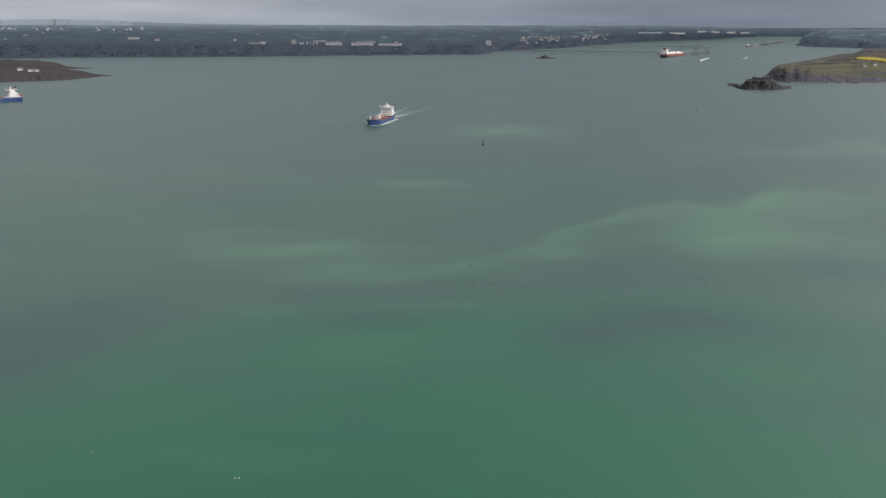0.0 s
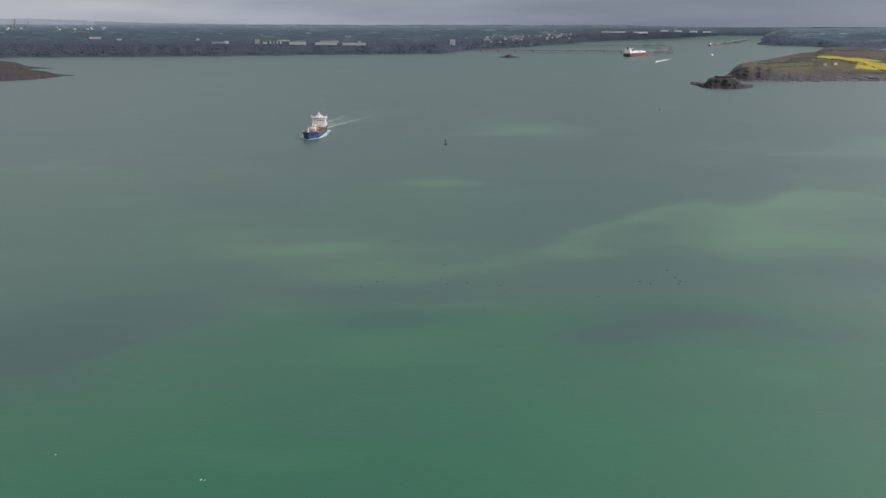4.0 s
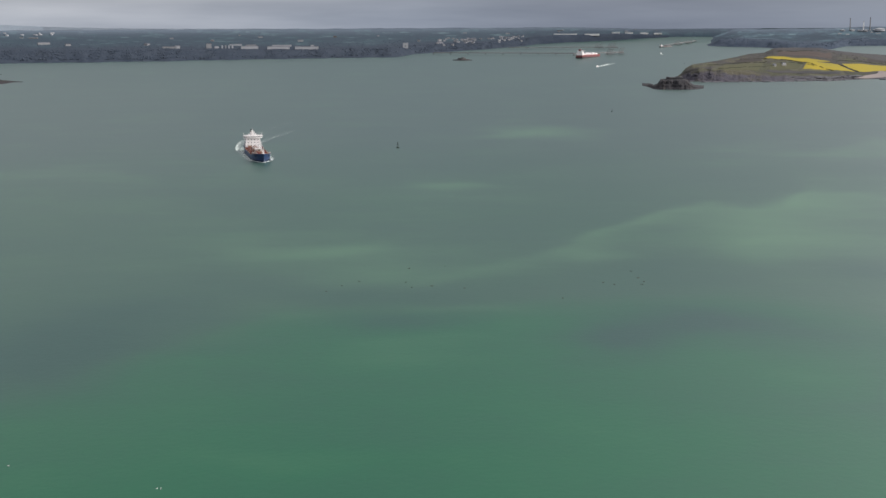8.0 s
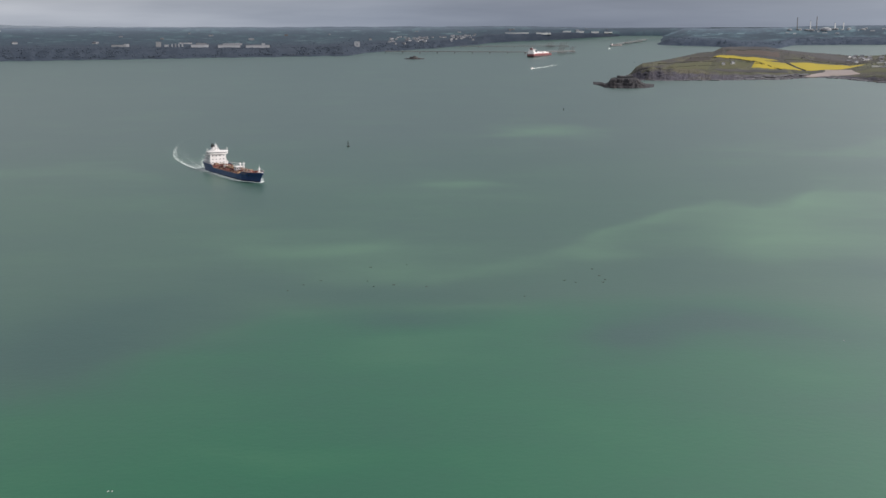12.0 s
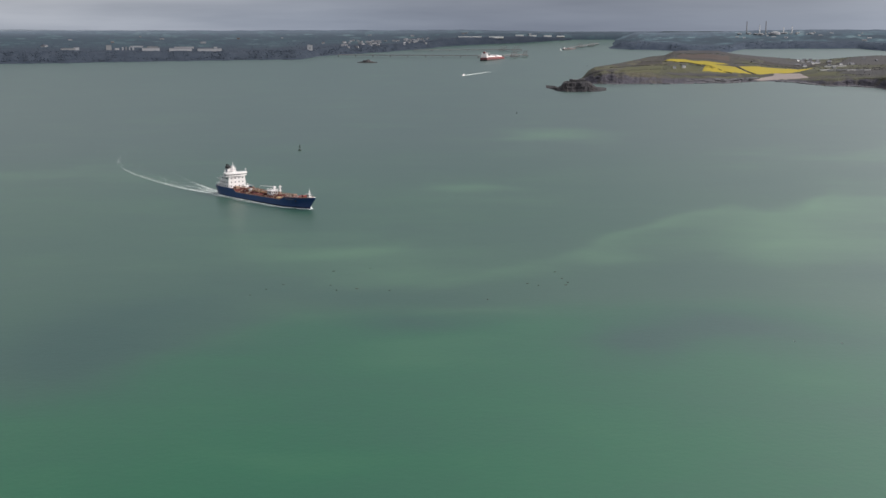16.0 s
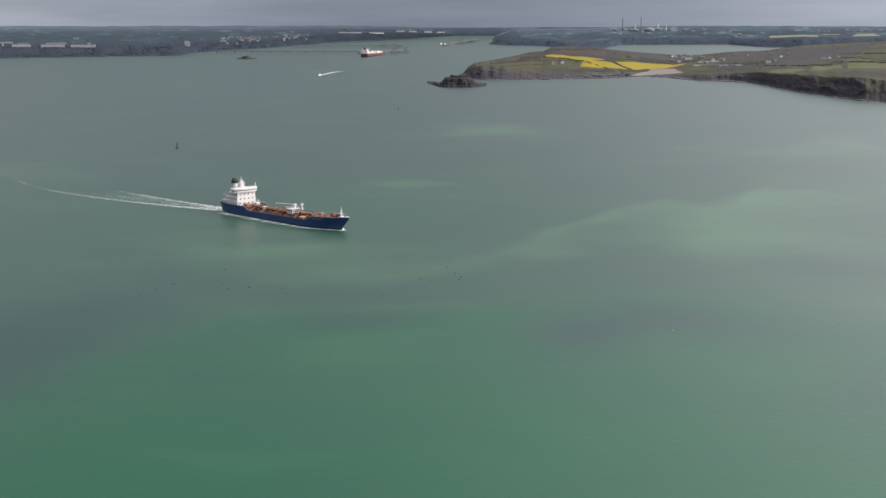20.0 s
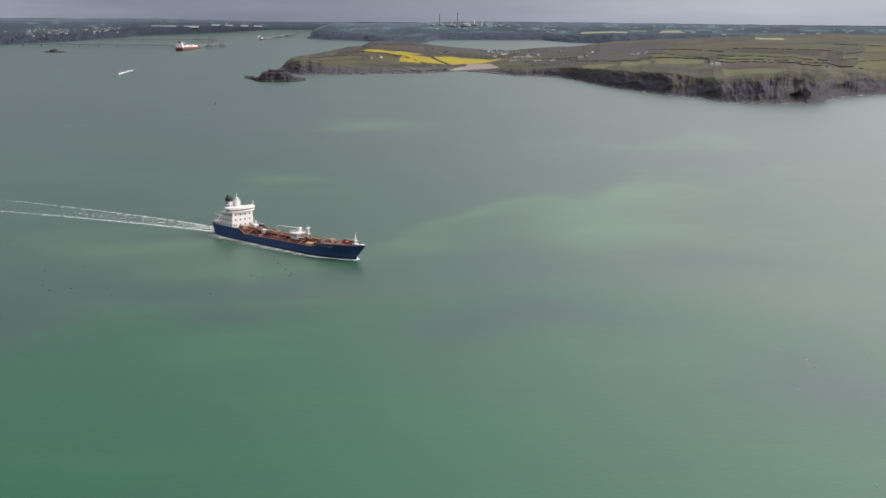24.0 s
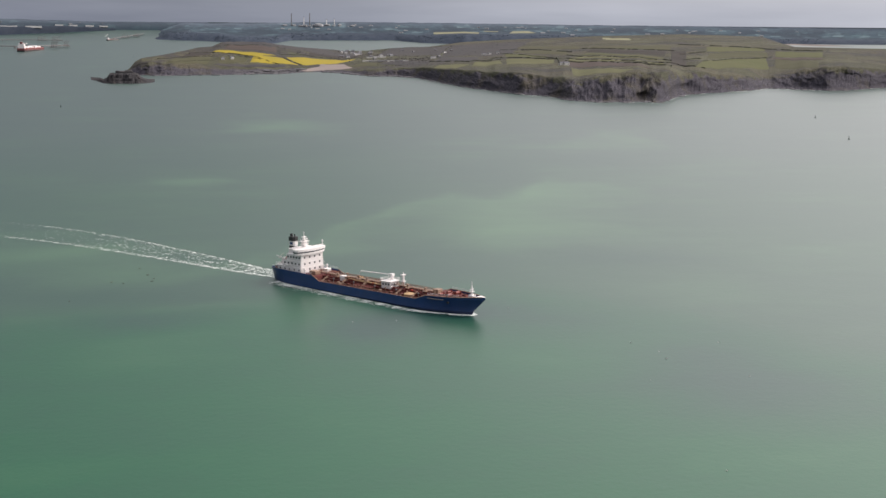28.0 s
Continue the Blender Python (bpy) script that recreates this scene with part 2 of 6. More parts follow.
# patches of cloud light and cloud shadow painted into the water: azimuth, range, half-widths (degrees, metres),
# strength
LIGHT_PATCHES = [(6.0, 652, 1.8, 27, 0.30), (-6.3, 673, 1.7, 16, 0.12), (-10.8, 685, 1.9, 30, 0.10), (-6.4, 654, 3.3, 48, 0.08), (-4.0, 581, 3.3, 30, 0.25), (13.4, 1210, 2.7, 34, 0.2), (-8.9, 526, 3.2, 22, 0.2), (-4.8, 643, 4.1, 64, 0.10), (15.9, 649, 4.8, 50, 0.2), (13.9, 748, 3.3, 88, 0.25), (18.5, 446, 3.0, 16, 0.12), (12.6, 440, 3.6, 13, 0.12), (18.4, 426, 2.8, 11, 0.14), (-0.7, 935, 1.5, 26, 0.14), (13.3, 735, 3.2, 55, 0.16)]
SHADE_PATCHES = [(-15.6, 515, 4.7, 48, 0.36), (-19.6, 467, 3.9, 48, 0.46), (-20.8, 454, 3.2, 40, 0.18), (7.0, 456, 2.2, 19, 0.36), (10.9, 501, 2.4, 18, 0.33), (7.5, 467, 2.9, 18, 0.25), (-6.6, 540, 3.0, 16, 0.22), (-9.0, 484, 2.9, 22, 0.18), (20.6, 431, 4.5, 26, 0.28), (24.7, 390, 4.3, 28, 0.22), (18.3, 629, 2.6, 34, 0.25), (15.9, 688, 3.8, 45, 0.12), (10.5, 643, 3.9, 56, 0.18), (10.1, 582, 3.0, 54, 0.12), (6.7, 737, 3.3, 65, 0.16), (-3.6, 566, 4.1, 32, 0.12), (-3.1, 545, 3.5, 14, 0.2), (20.0, 622, 3.6, 24, 0.34), (16.0, 492, 4.6, 17, 0.34), (24.3, 446, 4.2, 32, 0.34), (29, 410, 4.0, 26, 0.3), (-4.6, 500, 2.6, 16, 0.42), (-1.4, 494, 2.4, 12, 0.24), (8.6, 492, 2.4, 16, 0.2)]
# outer edge of the greener near water: azimuth, range
GREEN_EDGE = [(-40, 408), (-22, 418), (-18.8, 426), (-15.9, 447), (-12.2, 477), (-9.5, 501), (-6.3, 510), (1.0, 516), (6.0, 520), (12, 540), (20, 520), (28, 460), (40, 430)]


def cloud_light_at(az, r):
    """Strength of the painted cloud light (0.4 is plain water) and of the green near water."""
    x, y = math.sin(radians(az)) * r, math.cos(radians(az)) * r
    az += 0.55 * fbm(x * 0.009, y * 0.011, 3, 4)
    r *= 1 + 0.032 * fbm(x * 0.010, y * 0.013, 8, 6)
    s = 0.41 + 0.045 * fbm(x * 0.006, y * 0.010, 1, 3)
    for tail, line in LIGHT_STREAKS:
        if line[0][0] < az < line[-1][0]:
            c, k = table(line, az)
            d = (r - c) * 27000 / (c * c)
            s += 0.215 * k * (math.exp(-d * d) if d > 0 else 0.78 * math.exp(d / tail) + 0.22 * math.exp(d / 0.8))
    for patches, f in ((LIGHT_PATCHES, 0.5), (SHADE_PATCHES, -0.5)):
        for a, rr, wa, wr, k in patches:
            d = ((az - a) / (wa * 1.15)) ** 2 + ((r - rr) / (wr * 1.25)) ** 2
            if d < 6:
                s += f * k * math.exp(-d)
    e = table(GREEN_EDGE, az)[0]
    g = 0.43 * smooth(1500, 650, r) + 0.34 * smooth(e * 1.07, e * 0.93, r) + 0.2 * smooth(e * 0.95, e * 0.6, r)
    return min(1, max(0, s)), g


def build_sea(mat):
    verts, faces, cloud_light, near_green = [(0, 0, 0)], [], [0.4], [0.9]
    rs = [60, 120, 180, 220] + [240 * 1.014 ** i for i in range(136)] + [240 * 1.014 ** 135 * 1.05 ** i for i in range(1, 40)] + [11000 * 1.3 ** i for i in range(1, 7)]
    azs = [-180 + 10 * i for i in range(15)] + [-30 + 0.22 * i for i in range(301)] + [40 + 10 * i for i in range(14)]
    for r in rs:
        for a in azs:
            verts.append(place(a, r))
            p, g = cloud_light_at(a, r)
            cloud_light.append(p)
            near_green.append(g)
    n = len(azs)
    for j in range(n):
        faces.append((0, 1 + (j + 1) % n, 1 + j))
    for i in range(len(rs) - 1):
        for j in range(n):
            p, q = 1 + i * n + j, 1 + i * n + (j + 1) % n
            faces.append((p, q, q + n, p + n))
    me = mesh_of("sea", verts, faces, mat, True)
    me.attributes.new("cloud_light", "FLOAT", "POINT").data.foreach_set("value", cloud_light)
    me.attributes.new("near_green", "FLOAT", "POINT").data.foreach_set("value", near_green)
    return tagged(new("sea", me), "grey-green sea with painted patches of cloud light and faint ripples", "sea", kind="structure")


# ---- land ----
def land_material(name, grass, dry_haze, rock, wood=None, field=0.004):
    """A patchwork of turf between dark field banks on the flat, bare rock on the steep."""
    # second turf colour is dry grass; on the far hills, a haze tone
    m = Mat(name, 0.9, 0.0, 0.2)
    v = m.coord("Object")
    big, mid, fine = m.noise(v, field, 3), m.noise(v, field * 8, 6, 0.65), m.noise(v, 0.25, 4, 0.7)
    sway = m.n.new("ShaderNodeVectorMath")
    sway.operation = "ADD"
    m.l.new(v, sway.inputs[0])
    m.l.new(m.mix(1.0, m.mix(m.noise(v, 0.01, 3), (0, 0, 0), (60, 45, 0)), (0, 0, 0), "ADD"), sway.inputs[1])
    cell, bank = m.n.new("ShaderNodeTexVoronoi"), m.n.new("ShaderNodeTexVoronoi")
    bank.feature = "DISTANCE_TO_EDGE"
    for t in (cell, bank):
        t.inputs["Scale"].default_value = field * 1.5
        m.l.new(sway.outputs[0], t.inputs["Vector"])
    sep = m.n.new("ShaderNodeSeparateColor")
    m.l.new(cell.outputs["Color"], sep.inputs[0])
    g = m.ramp(sep.outputs[0], (0.0, tuple(c * 0.72 for c in grass)), (0.3, grass), (0.55, dry_haze), (0.8, tuple(c * 1.35 for c in grass)), (1.0, tuple(c * 0.85 for c in dry_haze)))
    g = m.mix(m.ramp(mid, (0.35, (0, 0, 0)), (0.75, (0.55, 0.55, 0.55))), g, dry_haze)
    if wood:
        g = m.mix(m.ramp(m.math("ADD", big, m.math("MULTIPLY", m.math("SUBTRACT", mid, 0.5), 0.8)), (0.52, (0, 0, 0)), (0.60, (1, 1, 1))), g, wood)
        g = m.mix(m.ramp(bank.outputs["Distance"], (0.012, (0.8, 0.8, 0.8)), (0.035, (0, 0, 0))), g, tuple(c * 0.75 for c in wood))
    g = m.mix(m.math("MULTIPLY", fine, 0.5), g, tuple(c * 0.5 for c in grass))
    r = m.mix(m.ramp(m.noise(v, 0.05, 8, 0.7), (0.36, (0, 0, 0)), (0.66, (1, 1, 1))), rock, tuple(c * 0.66 for c in rock))
    r = m.mix(m.ramp(m.noise(m.coord("Object", (1, 1, 0.35)), 0.022, 6, 0.7), (0.50, (0, 0, 0)), (0.68, (1, 1, 1))), r, tuple(c * 0.80 for c in dry_haze))
    r = m.mix(m.ramp(m.noise(v, 0.30, 5, 0.8), (0.5, (0, 0, 0)), (0.85, (0.5, 0.5, 0.5))), r, tuple(c * 1.7 for c in rock))
    at = m.n.new("ShaderNodeAttribute")
    at.attribute_name = "bare"
    k = m.math("ADD", at.outputs["Fac"], m.math("MULTIPLY", m.math("SUBTRACT", mid, 0.5), 0.9))
    m.color(m.mix(m.ramp(k, (0.44, (0, 0, 0)), (0.56, (1, 1, 1))), g, r))
    return m.bump(m.math("ADD", fine, m.noise(v, 0.9, 4, 0.8)), 0.8, 1.2).m


def country_material(name, dry_haze=1.0):
    """Distant farmland: a patchwork of fields, hedges and woods, its colours blued for haze."""
    m = Mat(name, 0.95, 0.0, 0.1)
    v = m.coord("Object")
    vo, ed = m.n.new("ShaderNodeTexVoronoi"), m.n.new("ShaderNodeTexVoronoi")
    ed.feature = "DISTANCE_TO_EDGE"
    for t in (vo, ed):
        t.inputs["Scale"].default_value = 0.028
        m.l.new(v, t.inputs["Vector"])
    sep = m.n.new("ShaderNodeSeparateColor")
    m.l.new(vo.outputs["Color"], sep.inputs[0])
    # the factor lifts all these blued colours, as thicker haze would
    field = m.ramp(sep.outputs[0], *[(p, tuple(x * dry_haze for x in c)) for p, c in ((0.0, (0.030, 0.046, 0.061)), (0.4, (0.037, 0.057, 0.071)), (0.7, (0.044, 0.071, 0.083)), (0.88, (0.054, 0.081, 0.095)), (0.98, (0.080, 0.114, 0.127)))])
    field = m.mix(m.ramp(ed.outputs["Distance"], (0.02, (0.75, 0.75, 0.75)), (0.09, (0, 0, 0))), field, tuple(x * dry_haze for x in (0.029, 0.042, 0.057)))
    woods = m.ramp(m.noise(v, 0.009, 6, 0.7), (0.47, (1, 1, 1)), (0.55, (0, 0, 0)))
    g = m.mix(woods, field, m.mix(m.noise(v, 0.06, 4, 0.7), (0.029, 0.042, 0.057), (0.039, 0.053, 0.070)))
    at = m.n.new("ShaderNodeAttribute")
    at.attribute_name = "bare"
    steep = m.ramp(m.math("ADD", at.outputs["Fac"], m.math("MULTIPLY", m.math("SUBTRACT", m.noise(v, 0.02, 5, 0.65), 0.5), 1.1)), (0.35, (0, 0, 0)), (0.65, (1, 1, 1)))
    scrub = m.mix(m.ramp(m.noise(v, 0.035, 6, 0.75), (0.36, (0, 0, 0)), (0.64, (1, 1, 1))), tuple(x * dry_haze for x in (0.022, 0.030, 0.045)), tuple(x * dry_haze for x in (0.039, 0.048, 0.064)))
    # values below 0 mark the farthest rows, painted paler for haze
    haze_tint = m.ramp(m.math("MULTIPLY", at.outputs["Fac"], -1.0), (0.0, (0, 0, 0)), (1.0, (1, 1, 1)))
    m.color(m.mix(m.math("MULTIPLY", haze_tint, 0.85), m.mix(steep, g, scrub), (0.185, 0.218, 0.265)))
    return m.bump(m.noise(v, 0.12, 4, 0.7), 0.6, 1.5).m


def build_land(name, az0, az1, step, lines, mat, label, wob=0.0, rough=1.0, seed=0.0, category="land", cliff=None):
    """Land as a sheet through lines running along the azimuth, front to back; each line is a function az -> (range, height)."""
    n = int((az1 - az0) / step) + 1
    verts, faces, bare = [], [], []
    for i in range(n):
        az = az0 + i * step
        for j, line in enumerate(lines):
            r, z = line(az)
            verts.append(place(az, r, z))
            bare.append(1.0 if cliff is None else cliff[j])
    k = len(lines)
    for i in range(n - 1):
        for j in range(k - 1):
            p = i * k + j
            faces.append((p, p + k, p + k + 1, p + 1))
    me = mesh_of(name, verts, faces, mat, True)
    me.attributes.new("bare", "FLOAT", "POINT").data.foreach_set("value", bare)
    return tagged(new(name, me), label, category, kind="structure")


M_SEA = sea_material()
M_HEAD = land_material("headland_turf_and_rock", (0.066, 0.068, 0.040), (0.082, 0.072, 0.050), (0.060, 0.055, 0.069), (0.050, 0.045, 0.046), 0.005)
# both far countries carry painted haze, the southern one more of it
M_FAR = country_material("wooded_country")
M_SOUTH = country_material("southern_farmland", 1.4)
M_POINT = land_material("heath_and_rock", (0.036, 0.031, 0.031), (0.046, 0.038, 0.038), (0.042, 0.036, 0.042), (0.027, 0.025, 0.027), 0.006)
# haze over the far hills is put into their pale blue colour
M_HILL = land_material("hazed_hills", (0.29, 0.33, 0.38), (0.33, 0.36, 0.40), (0.3, 0.32, 0.35), None, 0.002)
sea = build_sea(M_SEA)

# southern headland: azimuth, shore range, cliff height, width of the cliff
HEAD = [(14.5, 2800, 2, 20), (14.75, 2780, 8, 30), (15.0, 2765, 17, 40), (15.4, 2745, 24, 48), (15.9, 2725, 23, 50), (16.5, 2720, 20, 50), (17.8, 2740, 15, 60), (18.6, 2750, 12, 100), (19.05, 2760, 11, 110), (20.3, 2815, 9, 130), (21.5, 2820, 7, 125), (22.0, 2850, 5, 90), (22.4, 2885, 3, 70), (23.3, 2930, 3, 80), (24.3, 2880, 4, 70), (25.0, 2800, 6, 60), (25.4, 2725, 10, 60), (25.9, 2710, 13, 55), (26.8, 2715, 16, 50)]
HEAD += [(27.9, 2647, 20, 50), (28.6, 2520, 25, 50), (29.48, 2350, 28, 55), (30.8, 2220, 30, 60), (32.1, 2105, 33, 65), (33.7, 2050, 31, 72), (34.76, 1945, 31, 85), (36.07, 1910, 31, 95), (36.85, 1916, 40, 100), (37.9, 1922, 42, 100), (39.3, 1921, 43, 105)]
HEAD += [(39.93, 2096, 37, 80), (41.2, 2199, 33, 65), (42.4, 2265, 28, 60), (43.4, 2329, 20, 90), (43.68, 2395, 18, 120), (44.9, 2408, 27, 105), (46.06, 2378, 39.5, 60), (47.3, 2390, 40.5, 65), (48.9, 2548, 34, 60), (54, 2600, 33, 60)]
CREST = [(14.5, 2830, 2.5), (14.75, 2840, 11), (15.0, 2860, 25), (15.3, 2870, 33), (15.9, 2920, 36), (16.5, 3000, 39), (17.3, 3150, 44), (17.8, 3250, 48.5), (18.45, 3300, 50.5), (18.85, 3360, 60), (19.6, 3400, 61.5), (20.8, 3410, 60), (21.5, 3440, 52), (22.6, 3580, 42), (23.9, 4100, 25), (24.4, 4300, 16), (25.6, 4400, 15), (26.9, 4600, 21), (28.2, 4800, 20), (29.5, 4500, 24)]
CREST += [(31, 4400, 26), (33, 4000, 36), (36, 3600, 48), (40, 3500, 56), (44, 3600, 58), (48, 3800, 52), (54, 3900, 50)]
BACK = [(14.5, 2860, -4), (14.8, 2900, -4), (15.9, 3150, -4), (16.5, 3400, -4), (17.8, 3900, -4), (19, 4300, -4), (21.4, 4850, -4), (25.5, 5150, -4), (26.9, 5700, -4), (28.2, 6100, -4), (28.9, 6400, -2), (30, 6500, 14), (32, 6500, 28), (36, 6500, 50), (40, 6800, 62), (43.5, 7200, 50), (44.4, 7400, 10), (45, 7000, -3), (49, 6400, -3), (54, 6200, -3)]


@lru_cache(maxsize=None)
def head_shore(az):
    r, h, w = (sum(v) / 5 for v in zip(*[table(HEAD, az + s) for s in (-0.36, -0.18, 0, 0.18, 0.36)]))
    r += fbm(az * 0.55, 1.7, 0, 2) * min(30, h * 1.1) * 0.6
    along = radians(az) * 2300
    r -= (0.5 - abs(fbm(along / 95, 3.1, 4, 3))) * min(26, h * 0.8) + fbm(along / 14, 6.1, 4, 4) * min(5, h * 0.3)
    return r, h, w


@lru_cache(maxsize=None)
def head_top(az):
    """Range and height of the cliff's brow."""
    r, h, w = head_shore(az)
    return r + w + fbm(az * 0.55, 0.3, 9, 2) * w * 0.3 + fbm(az * 1.5, 2.3, 5, 2) * w * 0.09, h + fbm(az * 0.8, 4.3, 2, 2) * h * 0.06 + fbm(az * 1.4, 7.3, 2, 2) * h * 0.09


def head_z(az, r):
    """Height of the headland behind the brow."""
    r1, z1 = head_top(az)
    cr, cz = table(CREST, az)
    if r <= cr:
        q = max(0, (r - r1) / (cr - r1))
        return z1 + (cz - z1) * q ** (0.8 - 0.35 * smooth(18.5, 16, az)) + fbm(az * 0.7, q * 8, 2, 2) * 1.4 * math.sin(q * math.pi)
    br, bz = table(BACK, az)
    q = min(1, (r - cr) / (br - cr))
    return cz + (bz - cz) * q + fbm(az, q * 5, 6, 4) * 2.5 * math.sin(q * math.pi)


def head_line(k):
    """k < 0 below the water, 0 to 1 up the cliff, 1 to 2 to the crest, 2 to 3 to the back."""
    def line(az):
        r, h, w = head_shore(az)
        if k < 0:
            return r + k * 40, k * 8
        r1, z1 = head_top(az)
        if k <= 1:
            along = radians(az) * 2300
            z = z1 * (0.08 * smooth(0, 0.12, k) + 0.92 * (1 - (1 - max(0, (k - 0.12) / 0.88)) ** 1.55))
            bulge = math.sin(math.pi * min(1, k * 0.92 + 0.08))
            lean = along + z * 1.1 * fbm(along / 260, 4.4, 1, 2) + 9 * fbm(along / 70, z / 30, 5, 3)
            gully = 0.34 - abs(fbm(lean / 75, z / 42, 4, 3))
            rib = 0.30 - abs(fbm(lean / 20, z / 13, 9, 4))
            crag = -(gully * min(34, w * 0.36) + rib * min(2.0, w * 0.03) * (1 + 1.5 * fbm(along / 60, z / 25, 6, 2)) + fbm(along / 6.0, z / 4.0, 2, 3) * 1.5) * bulge
            ledge = abs(fbm(along / 9, k * 6, 3, 4)) * 3.4 * (1 - k) ** 2 * min(1, h / 10)
            return r + (r1 - r) * k ** 0.8 + crag, z + ledge + fbm(along / 9, z / 7, 8, 4) * min(3.2, h * 0.11) * bulge + 0.15
        cr, cz = table(CREST, az)
        if k <= 2:
            rr = r1 + (cr - r1) * (k - 1)
        else:
            rr = cr + (table(BACK, az)[0] - cr) * (k - 2)
        return rr, head_z(az, rr)
    return line


HEAD_K = [-1, -0.3] + [i / 30 for i in range(31)] + [1 + (i / 22) ** 1.5 for i in range(1, 23)] + [2 + i / 8 for i in range(1, 9)]
HEADLAND = build_land("headland", 14.5, 51, 0.025, [head_line(k) for k in HEAD_K], M_HEAD, "grassy headland with dark rocky sea cliffs and fields", cliff=[1 - 0.52 * smooth(0.25, 0.72, k) - 0.48 * smooth(0.72, 1.02, k) for k in HEAD_K])

NORTH = [(-26, 4600, 38), (-19.8, 4640, 41), (-15.74, 4700, 38), (-10, 4700, 36), (-2.2, 4921, 28), (1.72, 5032, 31), (2.5, 5567, 34), (5.63, 6576, 33), (7.7, 7773, 41), (8.2, 8532, 49), (12, 10750, 53), (14.3, 12957, 18)]


def north_line(k):
    def line(az):
        r, h = table(NORTH, az)
        r += fbm(az * 1.3, 3.3, 0, 4) * 60
        if k <= 0:
            return r + k * 100, k * 8
        if k <= 1:
            return r + 480 * k, h * smooth(-0.35, 1, k) + fbm(az * 2.2, k, 1, 4) * 3
        q = (k - 1) ** 1.6
        return r + 480 + (24000 - r) * q, h + (104 - 40 * smooth(9, 14, az) - h) * q ** 0.8 + fbm(az * 0.8, k * 9, 3, 4) * 9 * q - 60 * smooth(13.4, 14.3, az)
    return line


# the negative values bring the haze colour into the back rows
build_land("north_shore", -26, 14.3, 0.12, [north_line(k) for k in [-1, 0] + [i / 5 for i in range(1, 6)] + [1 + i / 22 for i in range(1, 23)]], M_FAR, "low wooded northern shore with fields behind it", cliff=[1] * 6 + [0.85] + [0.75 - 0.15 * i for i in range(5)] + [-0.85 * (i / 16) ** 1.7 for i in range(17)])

SOUTH = [(15.8, 7700, 22), (16.1, 7500, 34), (16.7, 7300, 38), (18.4, 7000, 34), (19.5, 6300, 24), (20.8, 6200, 20), (21.4, 6600, 24), (22.0, 7450, 30), (26.8, 7718, 30), (27.9, 6971, 30), (30, 6500, 45), (44, 7700, 22), (49, 8000, 14), (54, 8000, 14)]
SOUTH_SKY = [(15.8, 66), (19.7, 60), (24, 96), (29, 94), (34.7, 76), (40, 72), (44.7, 68), (48.7, 60), (54, 60)]


def south_line(k):
    def line(az):
        r, h = table(SOUTH, az)
        r += fbm(az * 1.5, 7.3, 0, 4) * 80
        if k <= 0:
            return r + k * 100, k * 8
        if k <= 1:
            return r + 500 * k, -4 + (4 + h * smooth(-0.3, 1, k) + fbm(az * 2.5, k, 5, 4) * 3) * smooth(15.7, 16.6, az)
        q = (k - 1) ** 1.5
        s = table(SOUTH_SKY, az)[0] + fbm(az * 0.9, 5, 5, 4) * 8
        return r + 500 + (21000 - r) * q, -6 + (6 + h + (s - h) * q ** 0.8 + fbm(az * 0.9, k * 7, 8, 4) * 6 * q) * smooth(15.7, 17.4, az)
    return line


# back rows below 0 are hazed in the same way
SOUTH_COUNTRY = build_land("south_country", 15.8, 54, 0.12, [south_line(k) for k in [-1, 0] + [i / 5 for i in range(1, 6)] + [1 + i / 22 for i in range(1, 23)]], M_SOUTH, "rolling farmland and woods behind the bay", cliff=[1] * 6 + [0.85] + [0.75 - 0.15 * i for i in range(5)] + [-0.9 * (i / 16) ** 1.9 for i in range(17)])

POINT = [(-26, 2690, 15, 3300), (-19.85, 2720, 16, 3260), (-18.2, 2760, 16, 3240), (-17, 2810, 13, 3200), (-16.3, 2870, 9, 3150), (-15.9, 2930, 3.5, 3100), (-15.5, 2985, 1.6, 3060), (-15.05, 3005, 0.3, 3030)]
TONGUE = [(-26, 3330, 19, 3900), (-19.85, 3360, 20, 3900), (-18.2, 3400, 17, 3850), (-17.4, 3440, 11, 3750), (-17.0, 3480, 4, 3650), (-16.5, 3510, 1.8, 3580), (-15.9, 3530, 0.3, 3550)]


def point_line(rows, k):
    def line(az):
        r, h, b = table(rows, az)
        along = radians(az) * 2800
        r += fbm(az * 3, 9.3, 0, 4) * 16 + fbm(along / 12, 4.3, 0, 3) * 4
        if k <= 0:
            return r + k * 60, k * 8
        return r + (b - r) * k, h * (smooth(-0.02, 0.16, k) * 0.66 + 0.34 * smooth(0.1, 0.6, k)) * (1 - smooth(0.75, 1, k)) - 4 * smooth(0.85, 1, k) + fbm(along / 18, k * 9, 1, 4) * h * 0.10
    return line


POINT_K = [-1, 0, 0.02, 0.04, 0.06, 0.08, 0.1, 0.12, 0.15] + [0.2 + 0.05 * i for i in range(17)]
for name, rows in (("western_point", POINT), ("western_tongue", TONGUE)):
    build_land(name, -26, rows[-1][0], 0.03, [point_line(rows, k) for k in POINT_K], M_POINT, "low brown headland running out to a spit of rocks", cliff=[1, 1, 1, 1, 1, 0.8, 0.7, 0.5, 0.4] + [0.1] * 17)

HILLS = [(-26, 190), (-20, 225), (-17.4, 262), (-15, 222), (-12.5, 155), (-9, 118), (-4, 100)]


def hill_line(k):
    def line(az):
        return 30000 + 6000 * k, table(HILLS, az)[0] * k + fbm(az * 1.1, 2, 2, 4) * 14 * k
    return line


